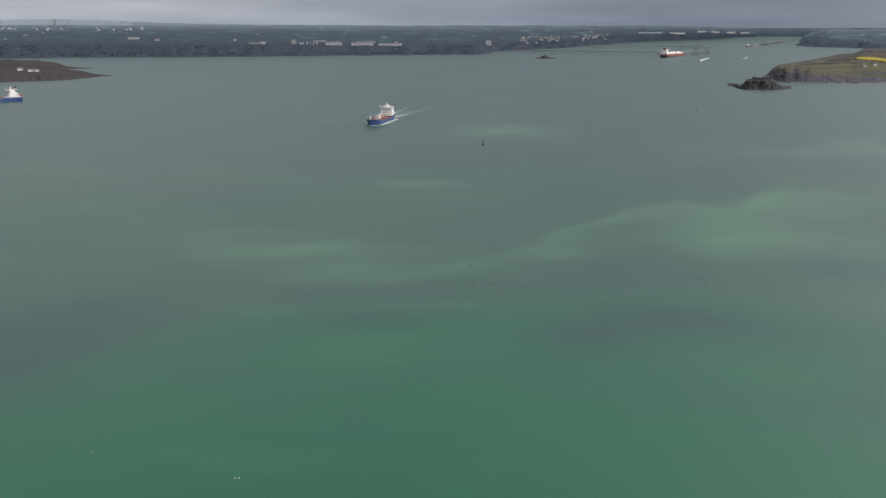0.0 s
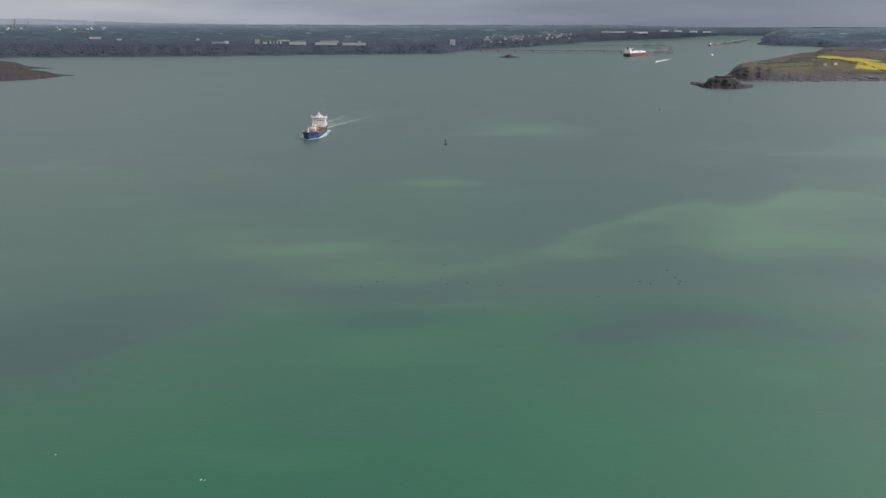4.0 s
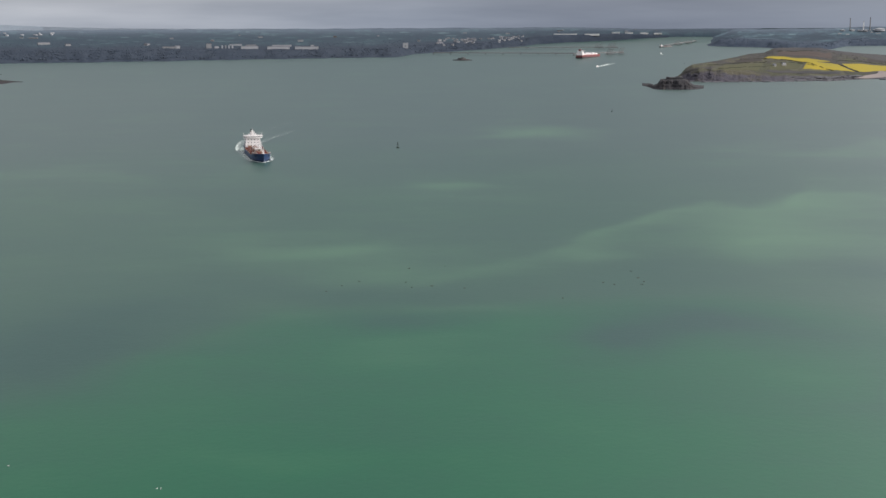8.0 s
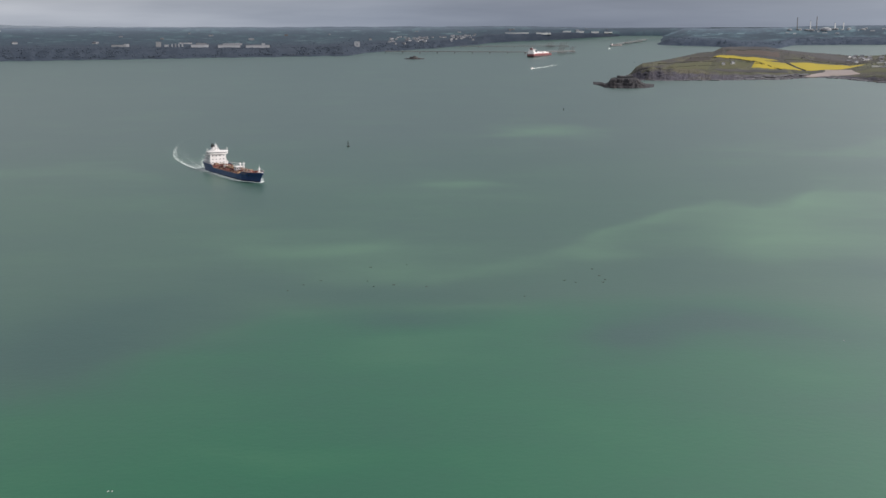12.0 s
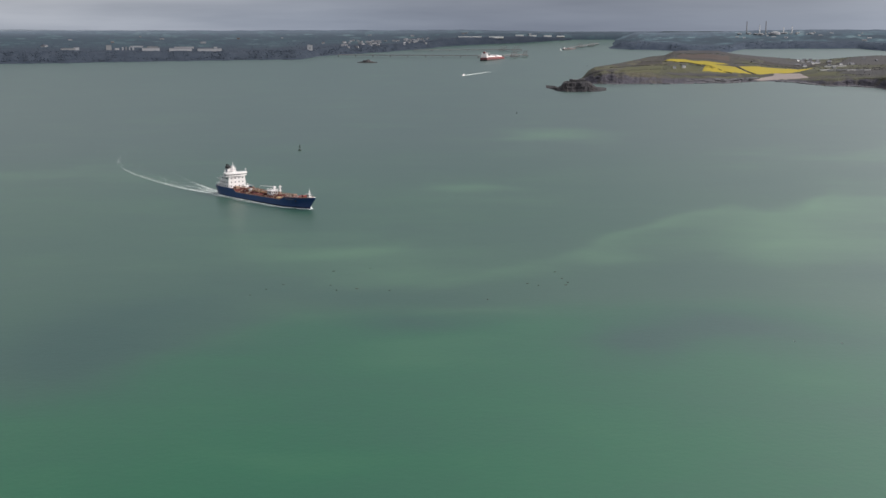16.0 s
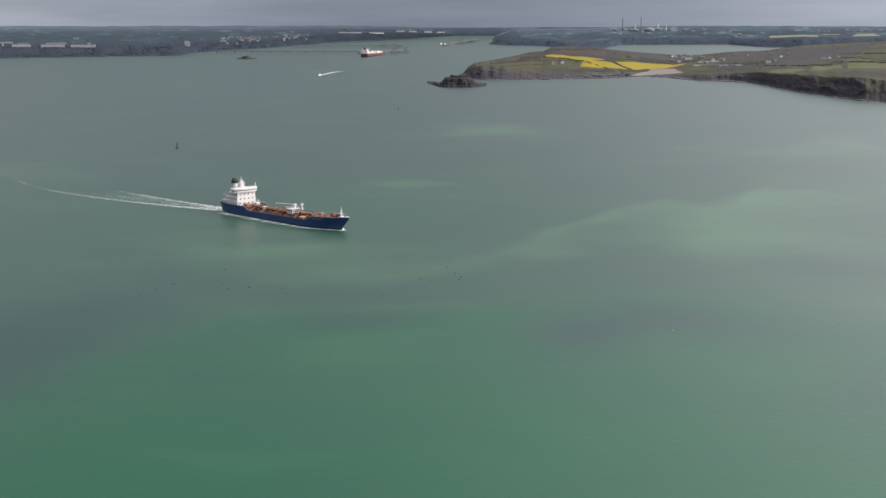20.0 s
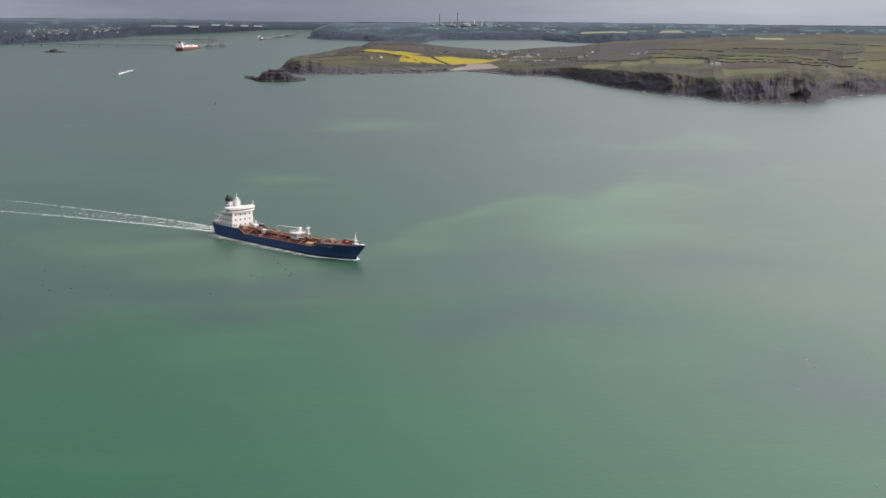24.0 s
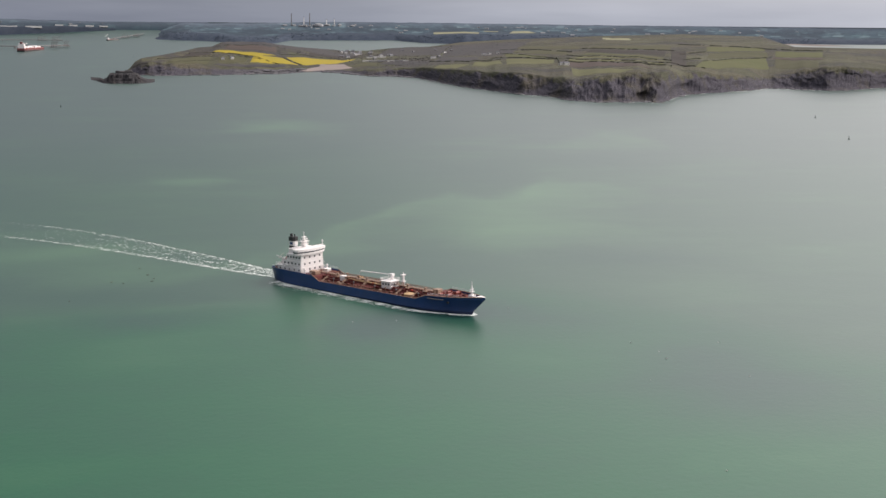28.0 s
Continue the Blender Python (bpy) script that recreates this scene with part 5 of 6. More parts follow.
for az, r, l in ((25.62, 3615, 16), (25.95, 3575, 20), (26.25, 3540, 18), (25.5, 3330, 24), (25.85, 3285, 26), (26.25, 3245, 30), (26.65, 3205, 22), (27.0, 3180, 20), (27.3, 3160, 14)):
    building("caravan_row", az, r, head_z(az, r), 6, (l, 5, 2.4, 0.5), M_CLAD, rnd.choice((M_WALL, M_DULL)), label="row of white holiday caravans in a field", category="caravan", group="caravan rows", gable=False)

# fortified islet off the point
ISLET = [(13.05, 2540, 0.4), (13.3, 2490, 2.0), (13.5, 2430, 4.5), (13.6, 2400, 3.5), (13.75, 2388, 7), (13.86, 2384, 15), (14.0, 2380, 17), (14.9, 2378, 18), (15.1, 2380, 15), (15.22, 2382, 9.5), (15.38, 2386, 5.5), (15.5, 2392, 4), (15.65, 2410, 2.4), (15.85, 2440, 0.3)]


def islet_line(k):
    def line(az):
        r, h = table(ISLET, az)
        along = radians(az) * 2400
        r += fbm(along / 26, 2, 7, 4) * 9
        if k < 0:
            return r - 15, -4
        block = round(fbm(along / 13, 5, 1, 2) * 4) / 4
        z = h * (0.22 * smooth(0, 0.04, k) + 0.34 * smooth(0.07, 0.10, k + block * 0.03) + 0.44 * smooth(0.12, 0.17, k - block * 0.03)) * (1 - smooth(0.8, 1, k))
        z *= 1 - 0.30 * abs(fbm(along / 9, k * 7, 3, 4))
        return r + 130 * k + fbm(along / 7, k * 9, 5, 4) * 4, z + 0.2 - 4 * smooth(0.9, 1, k)
    return line


M_OLDSTONE = paint("blackened_stone", (0.075, 0.070, 0.072), (0.05, 0.047, 0.048), 0.9)
M_SKERRY = paint("wet_skerry", (0.042, 0.037, 0.045), (0.026, 0.024, 0.029), 0.6, 0, 0.3, 0.4)
M_ROCK = land_material("islet_rock", (0.06, 0.055, 0.042), (0.06, 0.05, 0.045), (0.036, 0.034, 0.038), None, 0.02)
build_land("islet", 13.05, 15.85, 0.015, [islet_line(k) for k in [-1] + [i / 100 for i in range(0, 21)] + [0.25 + i * 0.05 for i in range(16)]], M_ROCK, "craggy dark islet at the headland's tip", category="islet")
fort = tagged(new("island_fort"), "ruined stone fort on the islet's flat top", "fort")
fort.matrix_basis = spot(14.5, 2460, 16.5, 14.5)
part("curtain_wall", prism(prism(B(), [(-16, -14), (16, -14), (16, 12), (-16, 12)], -3, 4.0), [(-15, -16), (-9, -18), (-9, -10), (-15, -10)], -4, 5.2), M_OLDSTONE, fort)
part("barrack_block", box(B(), 2, 15, -6, 8, 4.0, 5.6, 0.3), M_OLDSTONE, fort)
for x in (-7, -2.5, 2, 6.5, 11):
    part("gun_port", box(B(), x, x + 1.6, -14.15, -13.8, 0.8, 2.4), M_BLACK, fort)

# rocks awash along the shore
rnd = random.Random(40)
for i in range(299):
    az = rnd.uniform(19.3, 22.5) if i >= 210 else rnd.choice((rnd.uniform(30, 41), rnd.uniform(15.3, 22.6), rnd.uniform(23.6, 25.2), rnd.uniform(24.6, 29.5), rnd.uniform(29.5, 41), rnd.uniform(43, 49)))
    r = head_shore(az)[0] - (rnd.uniform(-4, 9) if i < 210 else rnd.uniform(-90, 20))
    a = rnd.uniform(2.5, 9.0) if az < 29 else rnd.uniform(1.5, 6.0)
    bm = B()
    bmesh.ops.create_icosphere(bm, subdivisions=2, radius=1)
    for v in bm.verts:
        k = 1 + 0.5 * fbm(v.co.x * 1.3 + i, v.co.y * 1.3, v.co.z * 1.3, 3)
        v.co = Vector((v.co.x * a * 1.7 * k, v.co.y * a * k, v.co.z * (0.5 + 0.22 * a) * k))
    me = bpy.data.meshes.new("shore_rock")
    bm.to_mesh(me)
    bm.free()
    me.materials.append(M_SKERRY)
    ob = tagged(new("shore_rock", me), "dark wet rock awash below the cliffs", "rock", "shore rocks")
    ob.matrix_basis = spot(az, r, 5.0 * smooth(0, 60, r - head_shore(az)[0]), rnd.uniform(-25, 25))

# ruined fort on a rock in mid channel
STACK = [(4.28, 4480, 0.5), (4.40, 4470, 3), (4.62, 4466, 5.5), (4.85, 4466, 5.5), (5.05, 4470, 3), (5.22, 4480, 0.5)]
build_land("rock_islet", 4.28, 5.22, 0.02, [lambda az: (4440, -4)] + [(lambda k: lambda az: (table(STACK, az)[0] + 90 * k, table(STACK, az)[1] * math.sin(math.pi * min(1, 0.08 + k * 0.95)) + fbm(az * 30, k * 3, 2, 3) * 1.5))(i / 10) for i in range(11)], M_ROCK, "low dark rock islet in mid channel", category="islet")
stack = tagged(new("sea_fort"), "round dark stone sea fort on a rock", "fort")
stack.matrix_basis = spot(4.72, 4505, 4.5)
part("rampart", tube(B(), (0, 0, -4), (0, 0, 4), 15, 14, 16), M_OLDSTONE, stack)
part("keep", tube(B(), (3, 0, 4), (3, 0, 6.5), 6, 6, 12), M_OLDSTONE, stack)

# ---- northern shore ----
def north_z(az, r):
    s, h = table(NORTH, az)
    s += fbm(az * 1.3, 3.3, 0, 4) * 60
    if r < s + 480:
        return h * smooth(-0.35, 1, (r - s) / 480)
    q = min(1, (r - s - 480) / (24000 - s))
    return h + (104 - h) * q ** 0.8


def south_z(az, r):
    s, h = table(SOUTH, az)
    s += fbm(az * 1.5, 7.3, 0, 4) * 80
    if r < s + 500:
        return h * smooth(-0.3, 1, (r - s) / 500)
    q = min(1, (r - s - 500) / (21000 - s))
    return h + (table(SOUTH_SKY, az)[0] - h) * q ** 0.8


shed = partial(building, "storage_shed", category="shed", group="sheds on the northern shore", label="long pale clad storage shed", gable=False)
for a0, a1, h in ((-5.46, -4.68, 10), (-4.26, -3.25, 9.5), (-3.0, -1.92, 9.5)):
    az, r = (a0 + a1) / 2, 5480
    shed(az, r, north_z(az, r), az, (radians(a1 - a0) * r, 60, h, 1.2), M_SLATE, M_CLAD)
for i, (a0, w, h, r) in enumerate(((-6.9, 22, 20, 5480), (-6.55, 18, 8, 5500), (-6.3, 6, 12, 5500), (-6.15, 6, 12, 5500), (-6.0, 6, 12, 5500), (-5.84, 7, 13, 5500), (-8.65, 60, 7, 5430), (-8.3, 22, 11, 5440), (-3.6, 90, 7, 5900), (-5.0, 50, 6, 6000), (-5.7, 60, 6, 6100), (-2.2, 14, 17, 5470))):
    shed(a0, r, north_z(a0, r), a0, (w, 20, h, 1.0), M_SLATE, M_CLAD if i % 3 else M_DULL)
block = building("tank_house", 2.1, 5620, north_z(2.1, 5620), 2.1, (24, 22, 21, 1.2), M_DULL, M_CLAD, label="square pale block of works on the shore", category="building", gable=False)
# flat darker panel in the middle of the front
part("dark_panel", box(B(), -4, 4, -11.2, -10.9, 4, 14), M_DULL, block)


def storage_tank(az, r, z, radius, h, label="white cylindrical storage tank with a domed roof", mat=None):
    root = tagged(new("storage_tank"), label, "tank", "storage tanks")
    root.matrix_basis = spot(az, r, z - 1)
    part("shell", tube(B(), (0, 0, -1), (0, 0, h), radius, n=28), mat or M_CLAD, root)
    part("domed_roof", tube(B(), (0, 0, h), (0, 0, h + radius * 0.22), radius * 1.01, radius * 0.3, 28), M_DULL, root)
    part("stair", box(B(), -radius - 0.9, -radius, -1.2, 1.2, 0, h), M_STEEL, root)


rnd = random.Random(33)
for i in range(30):
    az = rnd.uniform(-21, 13.8)
    r0 = table(NORTH, az)[0]
    r = r0 + rnd.uniform(700, 6500)
    l = rnd.choice((14, 18, 24, 32, 60))
    building("far_building", az, r, north_z(az, r), az + rnd.uniform(-20, 20), (l, 14, rnd.uniform(4, 8), 3), M_SLATE, rnd.choice((M_DULL, M_DULL, M_STONE)), label="grey building among the far fields", category="building", group="far buildings", gable=rnd.random() < 0.6)
for i in range(60):
    az = rnd.uniform(3.6, 7.6)
    r = table(NORTH, az)[0] + rnd.uniform(250, 1900)
    house(az, r, north_z(az, r), rnd.uniform(-40, 40), (rnd.uniform(10, 18), 9, 5, 3.4), M_SLATE, rnd.choice((M_DULL, M_CLAD, M_DULL)), label="house of the town on the hillside")
for a0, a1, r in ((8.9, 10.1, 10500), (10.35, 11.1, 10650), (11.6, 12.0, 12000), (12.2, 12.6, 12600), (12.9, 13.3, 13400), (13.5, 13.9, 14000)):
    az = (a0 + a1) / 2
    shed(az, r, north_z(az, r) - 9, az, (radians(a1 - a0) * r * 0.9, 60, 12, 1.2), M_CLAD, M_WALL)


def stack_chimney(az, r, z, h, radius, mat, label, lean=0.0):
    root = tagged(new("chimney"), label, "chimney", "tall chimneys")
    root.matrix_basis = spot(az, r, z)
    part("shaft", tube(B(), (0, 0, -5), (0, 0, h), radius, radius * 0.66, 14), mat, root)
    part("rim", tube(B(), (0, 0, h - 3), (0, 0, h + 1), radius * 0.78, radius * 0.78, 14), M_STEEL, root)
    part("base_house", box(B(), -radius * 2.2, radius * 2.2, -radius * 1.5, radius * 1.5, -5, h * 0.09), M_CLAD, root)


stack_chimney(22.06, 14000, 40, 152, 6.5, M_STEEL, "tall grey power station chimney")
stack_chimney(22.89, 14000, 40, 160, 6.5, M_STEEL, "tall grey power station chimney")
for az, h in ((22.62, 118), (23.66, 95), (24.02, 102), (22.2, 36), (23.2, 40)):
    stack_chimney(az, 14000, 38, h, 6, M_WALL, "white steel stack of the refinery")
stack_chimney(-17.42, 15000, 60, 112, 11, M_STEEL, "dark refinery chimney on the skyline")
stack_chimney(-16.87, 15000, 60, 92, 5, M_STEEL, "thin flare stack on the skyline")
stack_chimney(-16.95, 15200, 60, 46, 14, M_STEEL, "squat dark refinery column on the skyline")
for i in range(24):
    az = rnd.uniform(-17.8, -13.2) if i < 14 else rnd.uniform(-20.5, -18)
    r = rnd.uniform(11500, 15000)
    storage_tank(az, r, north_z(az, r), rnd.uniform(9, 17), rnd.uniform(6, 10), mat=M_CLAD)
for i in range(14):
    az, r = rnd.uniform(21.6, 25), rnd.uniform(12500, 14500)
    storage_tank(az, r, south_z(az, r), rnd.uniform(14, 28), rnd.uniform(8, 12), mat=M_DULL)
storage_tank(23.3, 13200, south_z(23.3, 13200), 50, 20)
for i in range(46):
    az = rnd.uniform(21.5, 46)
    r = table(SOUTH, az)[0] + rnd.uniform(700, 7000)
    building("far_building", az, r, south_z(az, r) - 2.5, az + rnd.uniform(-30, 30), (rnd.uniform(14, 40), 12, 6, 4), M_DULL, rnd.choice((M_CLAD, M_DULL)), label="pale building among the far fields", category="building", group="far buildings")
for a, b, c, d in (((28.6, 7800), (30.7, 7600), (30.7, 8200), (28.6, 8600)), ((32.1, 8000), (33.35, 8600), (32.96, 9700), (32.24, 9300)), ((30.9, 8700), (31.6, 8700), (31.6, 9000), (30.9, 9000))):
    drape("field", a, b, c, d, M_RAPE2, SOUTH_COUNTRY, 1.5, 10, "pale cream crop", south_z)

# white surf and wet sand of the bay behind the headland
drape("far_beach", (44.2, 7650), (46.0, 7150), (47.5, 7300), (44.6, 7900), M_SANDY, SOUTH_COUNTRY, 1.0, 12, "pale far beach", lambda az, r: 1.0)

# houses on the western point
for az, r, l in ((-18.55, 2960, 13), (-18.3, 2950, 9), (-19.0, 2985, 12)):
    lo, _, hi = table(POINT, az)
    house(az, r, point_line(POINT, (r - lo) / (hi - lo))(az)[1], az, (l, 8, 3.5, 2.6), M_SLATE, M_WALL, label="white field-station building on the point")

# woodland along the northern shore, far too many to count
rnd = random.Random(5)
ico_v, ico_f = [], []
bm = B()
bmesh.ops.create_icosphere(bm, subdivisions=1, radius=1)
bm.verts.ensure_lookup_table()
ico_v, ico_f = [v.co.copy() for v in bm.verts], [tuple(v.index for v in f.verts) for f in bm.faces]
bm.free()


def grove(name, count, pick, label, size=(1.8, 4.0), mat=None):
    verts, faces = [], []
    for i in range(count):
        az, r, z = pick()
        s = shrink(r) / r
        c, b, e = place(az, r, z), len(verts), rnd.uniform(*size) * s
        for v in ico_v:
            verts.append(c + Vector((v.x * e * rnd.uniform(0.7, 1.3), v.y * e * rnd.uniform(0.7, 1.3), (v.z + 0.2) * e * 0.45 * rnd.uniform(0.7, 1.3))))
        faces += [tuple(b + k for k in f) for f in ico_f]
    return tagged(new(name, mesh_of(name, verts, faces, mat or M_WOOD, True)), label, "woodland", kind="stuff")


# wood colours blued for haze and lightened against the crowns' own shade
M_WOODS = crop("hazed_south_woods", (0.060, 0.082, 0.108), (0.072, 0.094, 0.118))
M_WOOD = crop("hazed_north_woods", (0.056, 0.071, 0.095), (0.070, 0.084, 0.108))


def north_pick():
    az = rnd.uniform(-25, 9)
    r = table(NORTH, az)[0] + rnd.uniform(40, 520) if rnd.random() < 0.75 else table(NORTH, az)[0] + rnd.uniform(600, 2500)
    return az, r, north_z(az, r)


def head_pick():
    u = rnd.random()
    if u < 0.55:
        az, r = rnd.uniform(25.7, 33.0), rnd.uniform(3450, 5600)
    elif u < 0.8:
        az, r = rnd.uniform(21.6, 25.6), rnd.uniform(3330, 4300)
    else:
        az, r = rnd.uniform(26.0, 28.5), rnd.uniform(2900, 3400)
    return az, r, head_z(az, r)


def south_pick():
    az = rnd.uniform(16.2, 46)
    r = table(SOUTH, az)[0] + rnd.uniform(60, 900)
    return az, r, south_z(az, r)


grove("woodland", 5200, north_pick, "bare woods along the northern shore, tinted blue-grey for haze", (1.8, 4.2))
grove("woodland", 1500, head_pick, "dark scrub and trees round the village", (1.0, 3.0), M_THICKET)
grove("woodland", 2400, south_pick, "woods across the bay, tinted blue-grey for haze", (1.8, 4.2), M_WOODS)

# ---- jetties and moored ships ----
def trestle(name, a, b, wide, step, label, z=7.0):
    """A jetty on piles between two points (azimuth, range)."""
    root = tagged(new(name), label, "jetty", "jetties")
    p, q = place(*a, z), place(*b, z)
    s = (shrink(a[1]) / a[1] + shrink(b[1]) / b[1]) / 2
    d = q - p
    side = Vector((-d.y, d.x, 0)).normalized() * wide * s / 2
    bm = B()
    vs = [bm.verts.new(v) for v in (p - side, q - side, q + side, p + side)]
    vs += [bm.verts.new(v.co + Vector((0, 0, 1.6 * s))) for v in vs]
    for f in ((3, 2, 1, 0), (4, 5, 6, 7), (0, 1, 5, 4), (1, 2, 6, 5), (2, 3, 7, 6), (3, 0, 4, 7)):
        bm.faces.new([vs[i] for i in f])
    part("deck", bm, M_STEEL, root)
    n = max(2, int(d.length / (step * s)))
    for i in range(n + 1):
        c = p + d * (i / n)
        bm = B()
        for k in (-1, 1):
            tube(bm, c + side * k * 0.8 - Vector((0, 0, 10 * s)), c + side * k * 0.8, 0.9 * s, n=6)
        box(bm, c.x - 2.4 * s, c.x + 2.4 * s, c.y - 2.4 * s, c.y + 2.4 * s, c.z - 1.6 * s, c.z + 0.4 * s)
        part("pile_bent", bm, M_STEEL, root)
    part("pipe_rack", tube(tube(B(), p + Vector((0, 0, 3 * s)), q + Vector((0, 0, 3 * s)), 0.9 * s), p + side * 0.5 + Vector((0, 0, 2.6 * s)), q + side * 0.5 + Vector((0, 0, 2.6 * s)), 0.7 * s), M_STEEL, root)
    return root


trestle("jetty", (3.4, 5460), (9.9, 5215), 9, 70, "long grey trestle jetty on piles")
trestle("jetty", (9.9, 5140), (12.15, 5440), 14, 40, "jetty head alongside a moored gas carrier")
trestle("jetty", (6.9, 6700), (11.9, 6720), 9, 90, "second trestle jetty farther up the estuary")
trestle("jetty", (14.05, 7400), (15.4, 9600), 16, 90, "distant oil jetty with loading arms")
for az, r, n in ((11.45, 5150, 4), (12.0, 5350, 3), (10.9, 6720, 5), (11.5, 6720, 5), (14.5, 7900, 4), (15.0, 8500, 4)):
    for i in range(n):
        root = tagged(new("loading_arm"), "dark steel loading arm on a jetty platform", "loading arm", "loading arms")
        root.matrix_basis = spot(az + i * 0.07, r, 7)
        part("column", tube(B(), (0, 0, -2), (0, 0, 17), 1.5, 1.1), M_STEEL, root)
        part("arm", tube(B(), (0, 0, 16), (7, 0, 22), 0.9, 0.7), M_STEEL, root)
        part("platform", box(B(), -7, 7, -6, 6, -2, 1.2), M_STEEL, root)


def gas_carrier(az, r, turn, k, hullmat, label, cover=None):
    """Moored carrier, stern house white; k scales its length of 275 m."""
    root = tagged(new("gas_carrier"), label, "ship", "moored ships")
    root.matrix_basis = spot(az, r, 0, turn) @ Matrix.Scale(k, 4)
    out = [(-20, -134), (20, -134), (22, -110), (22, 90), (16, 118), (0, 140), (-16, 118), (-22, 90), (-22, -110)]
    part("hull", prism(B(), out, -8, 13), hullmat, root, "red hull")
    part("boot_topping", prism(B(), [(x * 1.005, y * 1.003) for x, y in out], -8, 3), M_BLACK, root)
    part("weather_deck", prism(B(), [(x * 0.97, y * 0.985) for x, y in out], 13, 13.6), M_RED, root)
    for i in range(4):
        y = -78 + i * 46
        part("tank_cover", box(B(), -17, 17, y - 20, y + 20, 13.5, 21, 2.5), cover or M_WHITE, root)
        part("dome", tube(B(), (0, y, 21), (0, y, 25), 7, 3, 14), cover or M_WHITE, root)
    house = part("deck_house", box(box(box(B(), -17, 17, -130, -106, 13, 27, 0.6), -14, 14, -127, -106, 27, 36, 0.5), -22, 22, -112, -105, 36, 40, 0.4), M_WHITE, root, "white stern accommodation")
    for z in (18, 22, 30, 33.5):
        for x in range(-12, 13, 4):
            part("window", box(B(), x - 1, x + 1, -105.9, -105.6, z, z + 1.4), M_GLASS, house)
    part("funnel", box(B(), -6, 6, -130, -120, 36, 46, 1.0), hullmat, root)
    part("mast", tube(B(), (0, -110, 40), (0, -110, 50), 0.8), M_WHITE, root)
    part("manifold_tower", box(B(), -20, 20, -3, 3, 13, 27, 0.5), cover or M_WHITE, root)


M_ORANGE = paint("red_oxide_hull", (0.17, 0.055, 0.055), (0.12, 0.05, 0.05), 0.5)
gas_carrier(10.6, 4880, 34, 0.72, M_ORANGE, "red-hulled gas carrier with white deck structures moored at the jetty")
gas_carrier(14.1, 7250, 60, 0.36, M_STEEL, "small grey tanker moored at the far jetty", M_STEEL)

# ---- buoys, boats, drifting dark clumps ----
M_BUOY = paint("buoy_dark_green", (0.03, 0.04, 0.035), None, 0.5)


def buoy(az, r, k, label):
    root = tagged(new("channel_buoy"), label, "buoy", "buoys")
    root.matrix_basis = spot(az, r, 0) @ Matrix.Scale(k, 4)
    part("float", tube(tube(B(), (0, 0, -0.8), (0, 0, 0.9), 1.6, 1.6, 14), (0, 0, 0.9), (0, 0, 1.2), 1.6, 1.0, 14), M_BUOY, root)
    bm = B()
    for a in range(4):
        c, s = math.cos(a * 1.5708), math.sin(a * 1.5708)
        tube(bm, (c * 0.9, s * 0.9, 1.0), (c * 0.3, s * 0.3, 4.6), 0.13, n=5)
    tube(bm, (0, 0, 3.0), (0, 0, 4.6), 0.45, n=8)
    part("tower", bm, M_BUOY, root)
    part("topmark", tube(B(), (0, 0, 4.8), (0, 0, 6.2), 0.55, 0.08, 10), M_BUOY, root)
    part("lantern", tube(B(), (0, 0, 4.6), (0, 0, 5.0), 0.25), M_STEEL, root)
    return root


CHANNEL_BUOY = buoy(1.88, 1228, 1.0, "dark green channel buoy with a conical topmark")
for az, r in ((11.70, 1757), (46.03, 1666), (14.93, 4031)):
    buoy(az, r, 0.6, "small dark marker buoy far out")
buoy(47.52, 1365, 0.65, "small dark marker buoy off the cliffs")


def launch(k, label):
    """Fast white launch, bow along +x, with its own spread of wash."""
    root = tagged(new("motor_launch"), label, "boat", "launches")
    out = [(-7 * k, -2 * k), (3 * k, -2.1 * k), (7.5 * k, 0), (3 * k, 2.1 * k), (-7 * k, 2 * k)]
    part("hull", prism(B(), out, -0.5 * k, 1.7 * k, 1.05), M_WHITE, root)
    cab = part("cabin", box(B(), -3 * k, 2 * k, -1.4 * k, 1.4 * k, 1.7 * k, 3.9 * k, 0.3 * k), M_WHITE, root)
    part("windscreen", box(B(), 1.7 * k, 2.08 * k, -1.3 * k, 1.3 * k, 2.7 * k, 3.5 * k), M_GLASS, cab)
    part("mast", tube(B(), (-1 * k, 0, 3.9 * k), (-1 * k, 0, 6.2 * k), 0.12 * k), M_STEEL, root)
    r2, sp = random.Random(3), []
    for i in range(800):
        u = r2.random() ** 1.5
        s = r2.choice((-1, 1))
        sp.append((4 * k - u * 190 * k, s * (1.2 * k + u * 6 * k) * r2.uniform(0.2, 1.1), r2.uniform(0.9, 2.6) * k, r2.uniform(0.5, 1.2) * k * (1.1 - 0.7 * u)))
    part("wash", flecks(B(), sp, r2), M_FOAM, root, "white foaming wash")
    return root


LAUNCHES = [(launch(1.1, "white motor launch throwing a long wash"), [(0, 11.81, 4283), (3, 11.61, 4072), (8, 10.98, 3705), (11, 10.46, 3498), (17, 8.95, 3141), (20, 8.04, 2973), (25, 7.33, 2673), (28, 6.7, 2500)]),
            (launch(0.5, "distant white launch heading up the estuary"), [(0, 13.85, 4753), (3, 14.0, 4998), (8, 13.85, 5636), (11, 13.76, 6288), (17, 13.7, 7600), (22, 13.75, 8600), (28, 13.85, 9600)])]

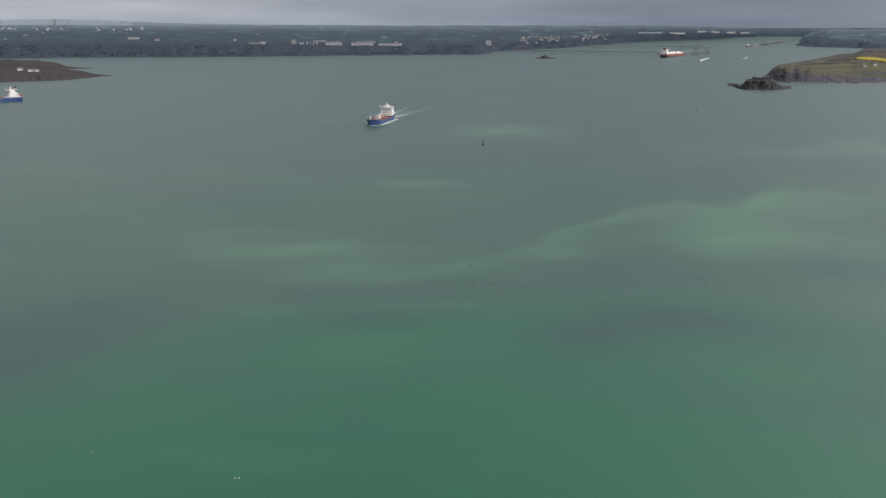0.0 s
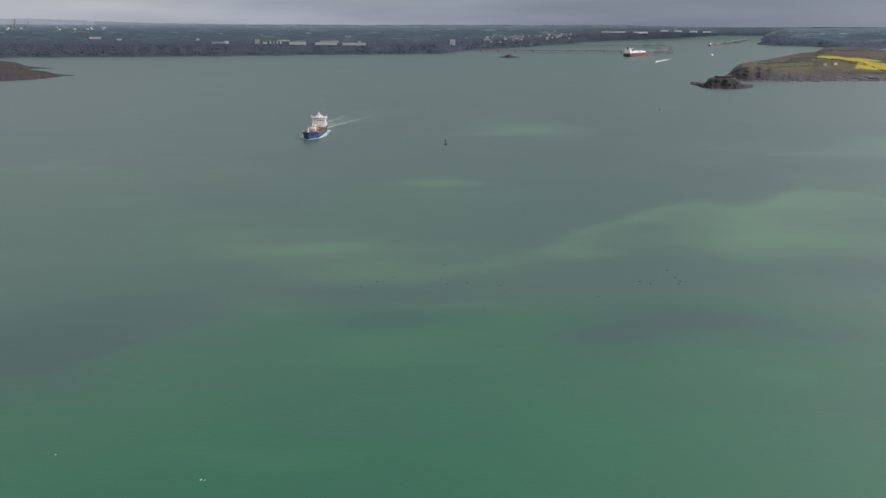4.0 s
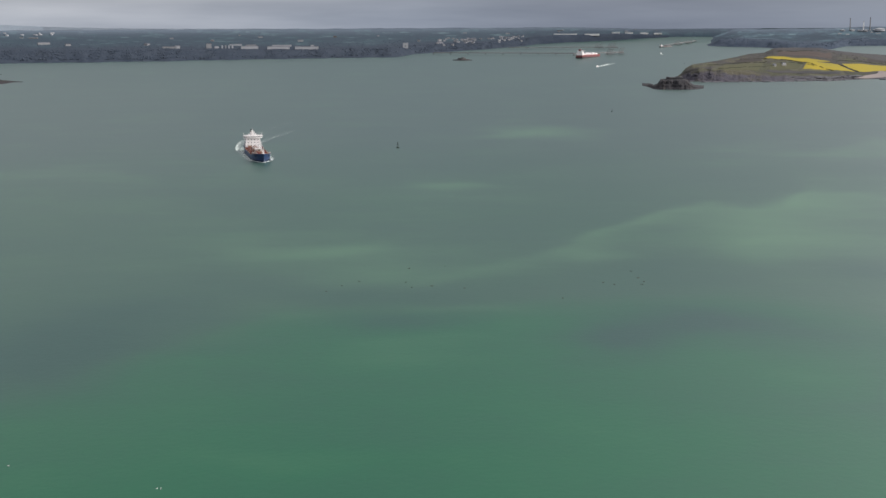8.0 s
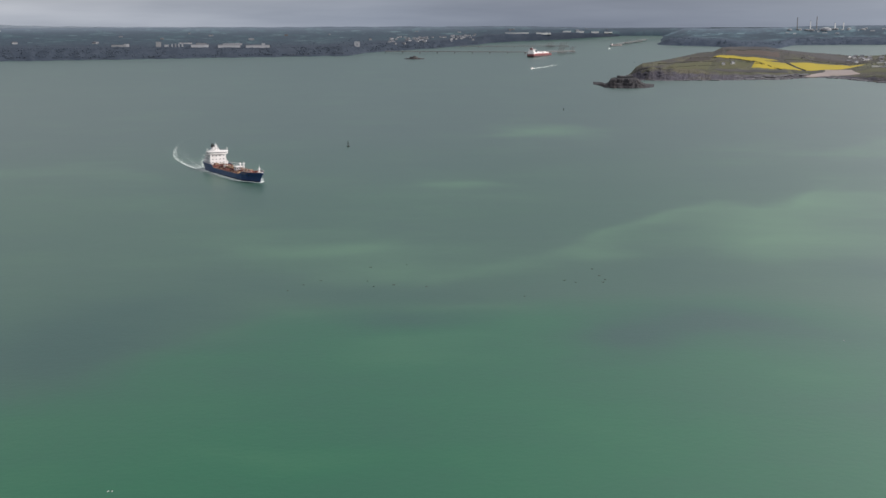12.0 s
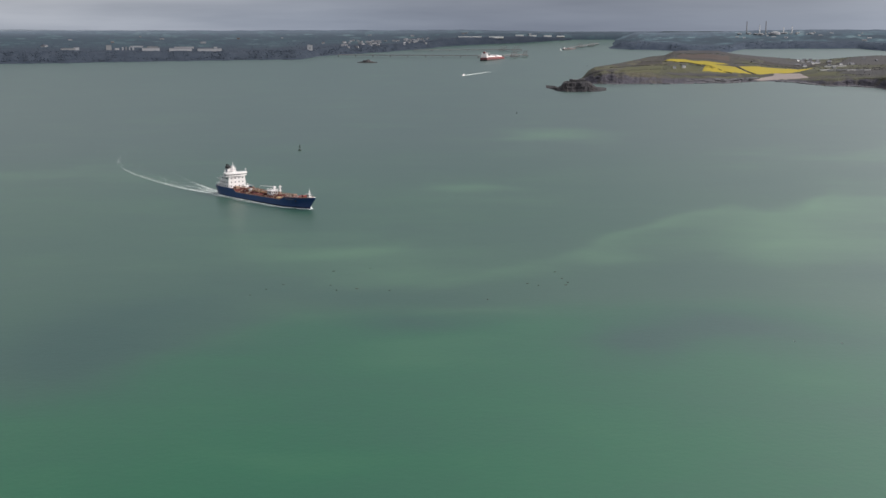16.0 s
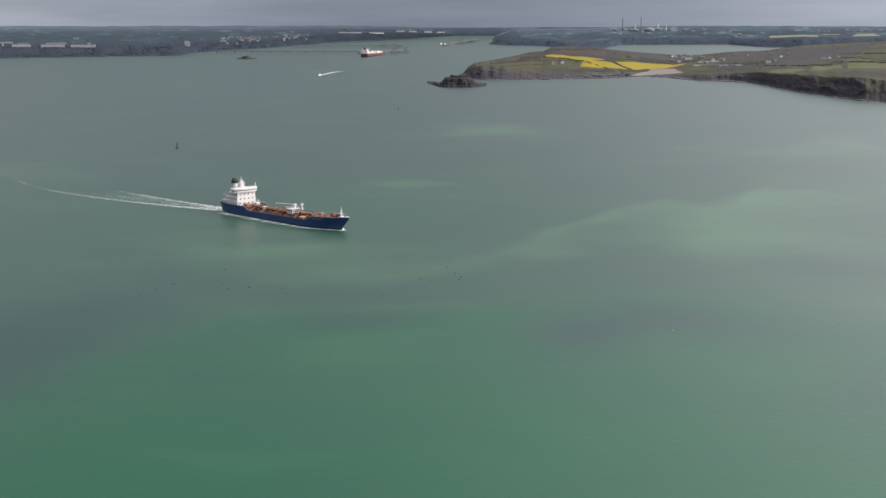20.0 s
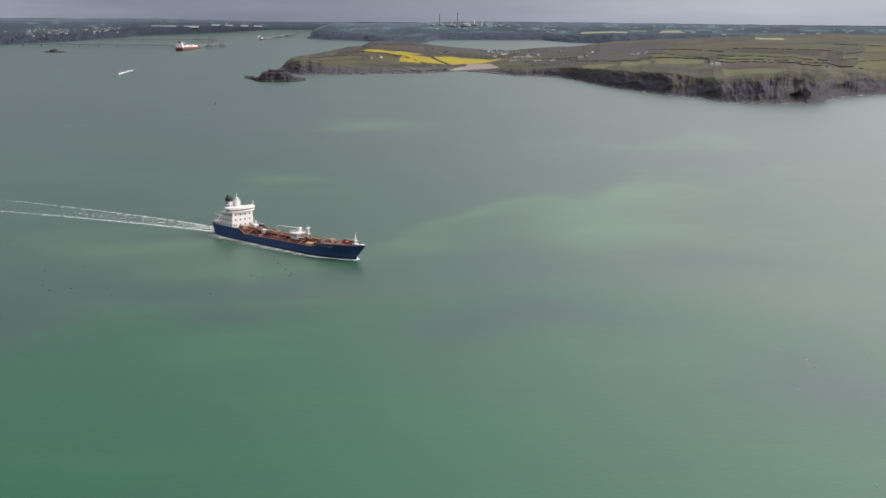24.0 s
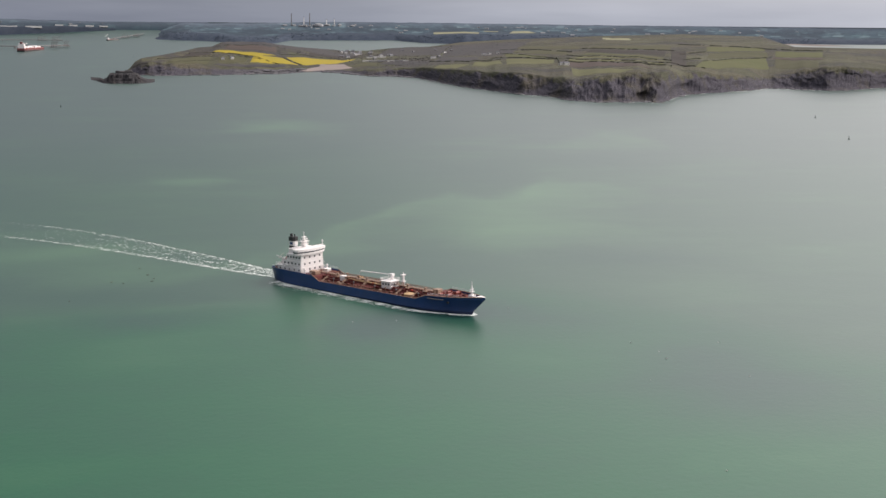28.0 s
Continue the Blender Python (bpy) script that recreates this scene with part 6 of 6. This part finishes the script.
# dark floating specks, built as plain clumps
M_CLUMP = paint("dark_clump", (0.05, 0.058, 0.042), (0.07, 0.066, 0.048), 0.4)
CLUMPS = []
rnd = random.Random(17)
for az, r in ((1.30, 604), (3.06, 609), (1.15, 570), (1.45, 558), (10.62, 572), (11.1, 568), (12.21, 585), (12.5, 576), (3.95, 556), (8.7, 536), (-1.1, 574), (-2.69, 553), (2.4, 561), (12.4, 570), (11.9, 601), (-1.9, 565)):
    bm = B()
    for i in range(rnd.choice((2, 3, 3, 4))):
        x, y, a = rnd.uniform(-0.5, 0.5), rnd.uniform(-0.5, 0.5), rnd.uniform(0.16, 0.38)
        bmesh.ops.create_icosphere(bm, subdivisions=1, radius=1, matrix=Matrix.Translation((x, y, 0.05)) @ Matrix.Diagonal((a * 1.2, a * 0.8, 0.22, 1)))
    for v in bm.verts:
        v.co += Vector((rnd.uniform(-0.1, 0.1), rnd.uniform(-0.1, 0.1), rnd.uniform(-0.05, 0.05)))
    me = bpy.data.meshes.new("floating_clump")
    bm.to_mesh(me)
    bm.free()
    me.materials.append(M_CLUMP)
    CLUMPS.append((tagged(new("floating_clump", me), "small dark clump drifting on the tide", "seaweed", "drifting weed"), az, r))


def gull():
    """A gull resting on the water, head along +x."""
    root = tagged(new("gull"), "white and grey gull resting on the water", "bird", "gulls on the water")
    bm = B()
    bmesh.ops.create_icosphere(bm, subdivisions=2, radius=1, matrix=Matrix.Diagonal((0.30, 0.14, 0.12, 1)))
    part("body", bm, M_WHITE, root)
    bm = B()
    bmesh.ops.create_icosphere(bm, subdivisions=2, radius=0.075, matrix=Matrix.Translation((0.27, 0, 0.16)))
    part("head", bm, M_WHITE, root)
    part("bill", tube(B(), (0.33, 0, 0.16), (0.42, 0, 0.14), 0.02, 0.005, 6), M_SAND, root)
    for s in (-1, 1):
        part("wing", prism(B(), [(0.12, s * 0.12), (-0.34, s * 0.03), (-0.28, s * 0.12), (-0.05, s * 0.17)][::s], 0.04, 0.12), M_STEEL, root)
    return root


GULLS = []
for az, r in ((-16.84, 346), (-10.2, 315.5), (-10.0, 315), (38.2, 456), (42.3, 464), (39.55, 445), (31.0, 680), (32.3, 507), (39.9, 436), (43.8, 420), (39.2, 407), (43.0, 325), (26.9, 482), (24.8, 480)):
    bird = gull() if not GULLS else copy_thing(GULLS[0], pose(0, 0, 0))
    bird.matrix_basis = Matrix.Translation(place(az, r, 0.06)) @ pose(0, 0, 0, 0, 0, 40 * len(GULLS))
    GULLS.append(bird)


def settled(q, side):
    """How deep the foam left at a time has sunk: little broke out before the turn, and one side's foam only after it."""
    if side < 0:
        return -0.05 * (1 - smooth(7.2, 10, q))
    return -0.05 - 0.03 * smooth(6, 9, q) + 0.08 * smooth(15, 19, q)


def motions():
    # the sheet turns so that its painted cloud patches drift
    walk(sea, [(0, pose(0, 0, 0)), (28, pose(0, 0, 0, 0, 0, -18.5))])
    for ob in (TANKER, BOW_WAVE):
        rows = []
        for t in range(29):
            x, y, h = course(t)
            rows.append((t, pose(x, y, 0, 0, -0.7 if ob is TANKER else 0, 90 - h)))
        walk(ob, rows)
    for bit, lag, side in WAKE_BITS:
        rows = []
        for t in range(29):
            sterns = []
            for q in (t - lag - 0.3, t - lag, t - lag + 0.3):
                x, y, h = course(min(28, q))
                a = radians(h)
                off = 5 * smooth(2, 6, q) * (1 - smooth(9, 15, q)) + 5 - 7 * smooth(17, 22, q)
                sterns.append((x - 21 * math.sin(a) + off * math.cos(a), y - 21 * math.cos(a) - off * math.sin(a)))
            (x0, y0), (x1, y1), (x2, y2) = sterns
            rows.append((t, pose(x1, y1, settled(t - lag, side) * smooth(0.4, 2.5, lag), 0, 0, math.degrees(math.atan2(y2 - y0, x2 - x0)))))
        walk(bit, rows)
    for boat, track in LAUNCHES:
        rows = []
        for t in range(29):
            ahead = place(*table(track, min(28, t + 2))) - place(*table(track, max(0, t - 2)))
            rows.append((t, Matrix.Translation(place(*table(track, t))) @ pose(0, 0, 0.3, 0, -math.degrees(math.atan2(ahead.z, math.hypot(ahead.x, ahead.y))), math.degrees(math.atan2(ahead.y, ahead.x)))))
        walk(boat, rows)
    walk(CHANNEL_BUOY, [(t, Matrix.Translation(place(az, 1231))) for t, az in ((0, 1.88), (9, 1.665), (18, 1.49), (28, 1.31))])
    for weed, az, r in CLUMPS:
        walk(weed, [(t, Matrix.Translation(place(az + 0.106 * t, r, 0.03))) for t in (0, 7, 14, 21, 28)])


motions()
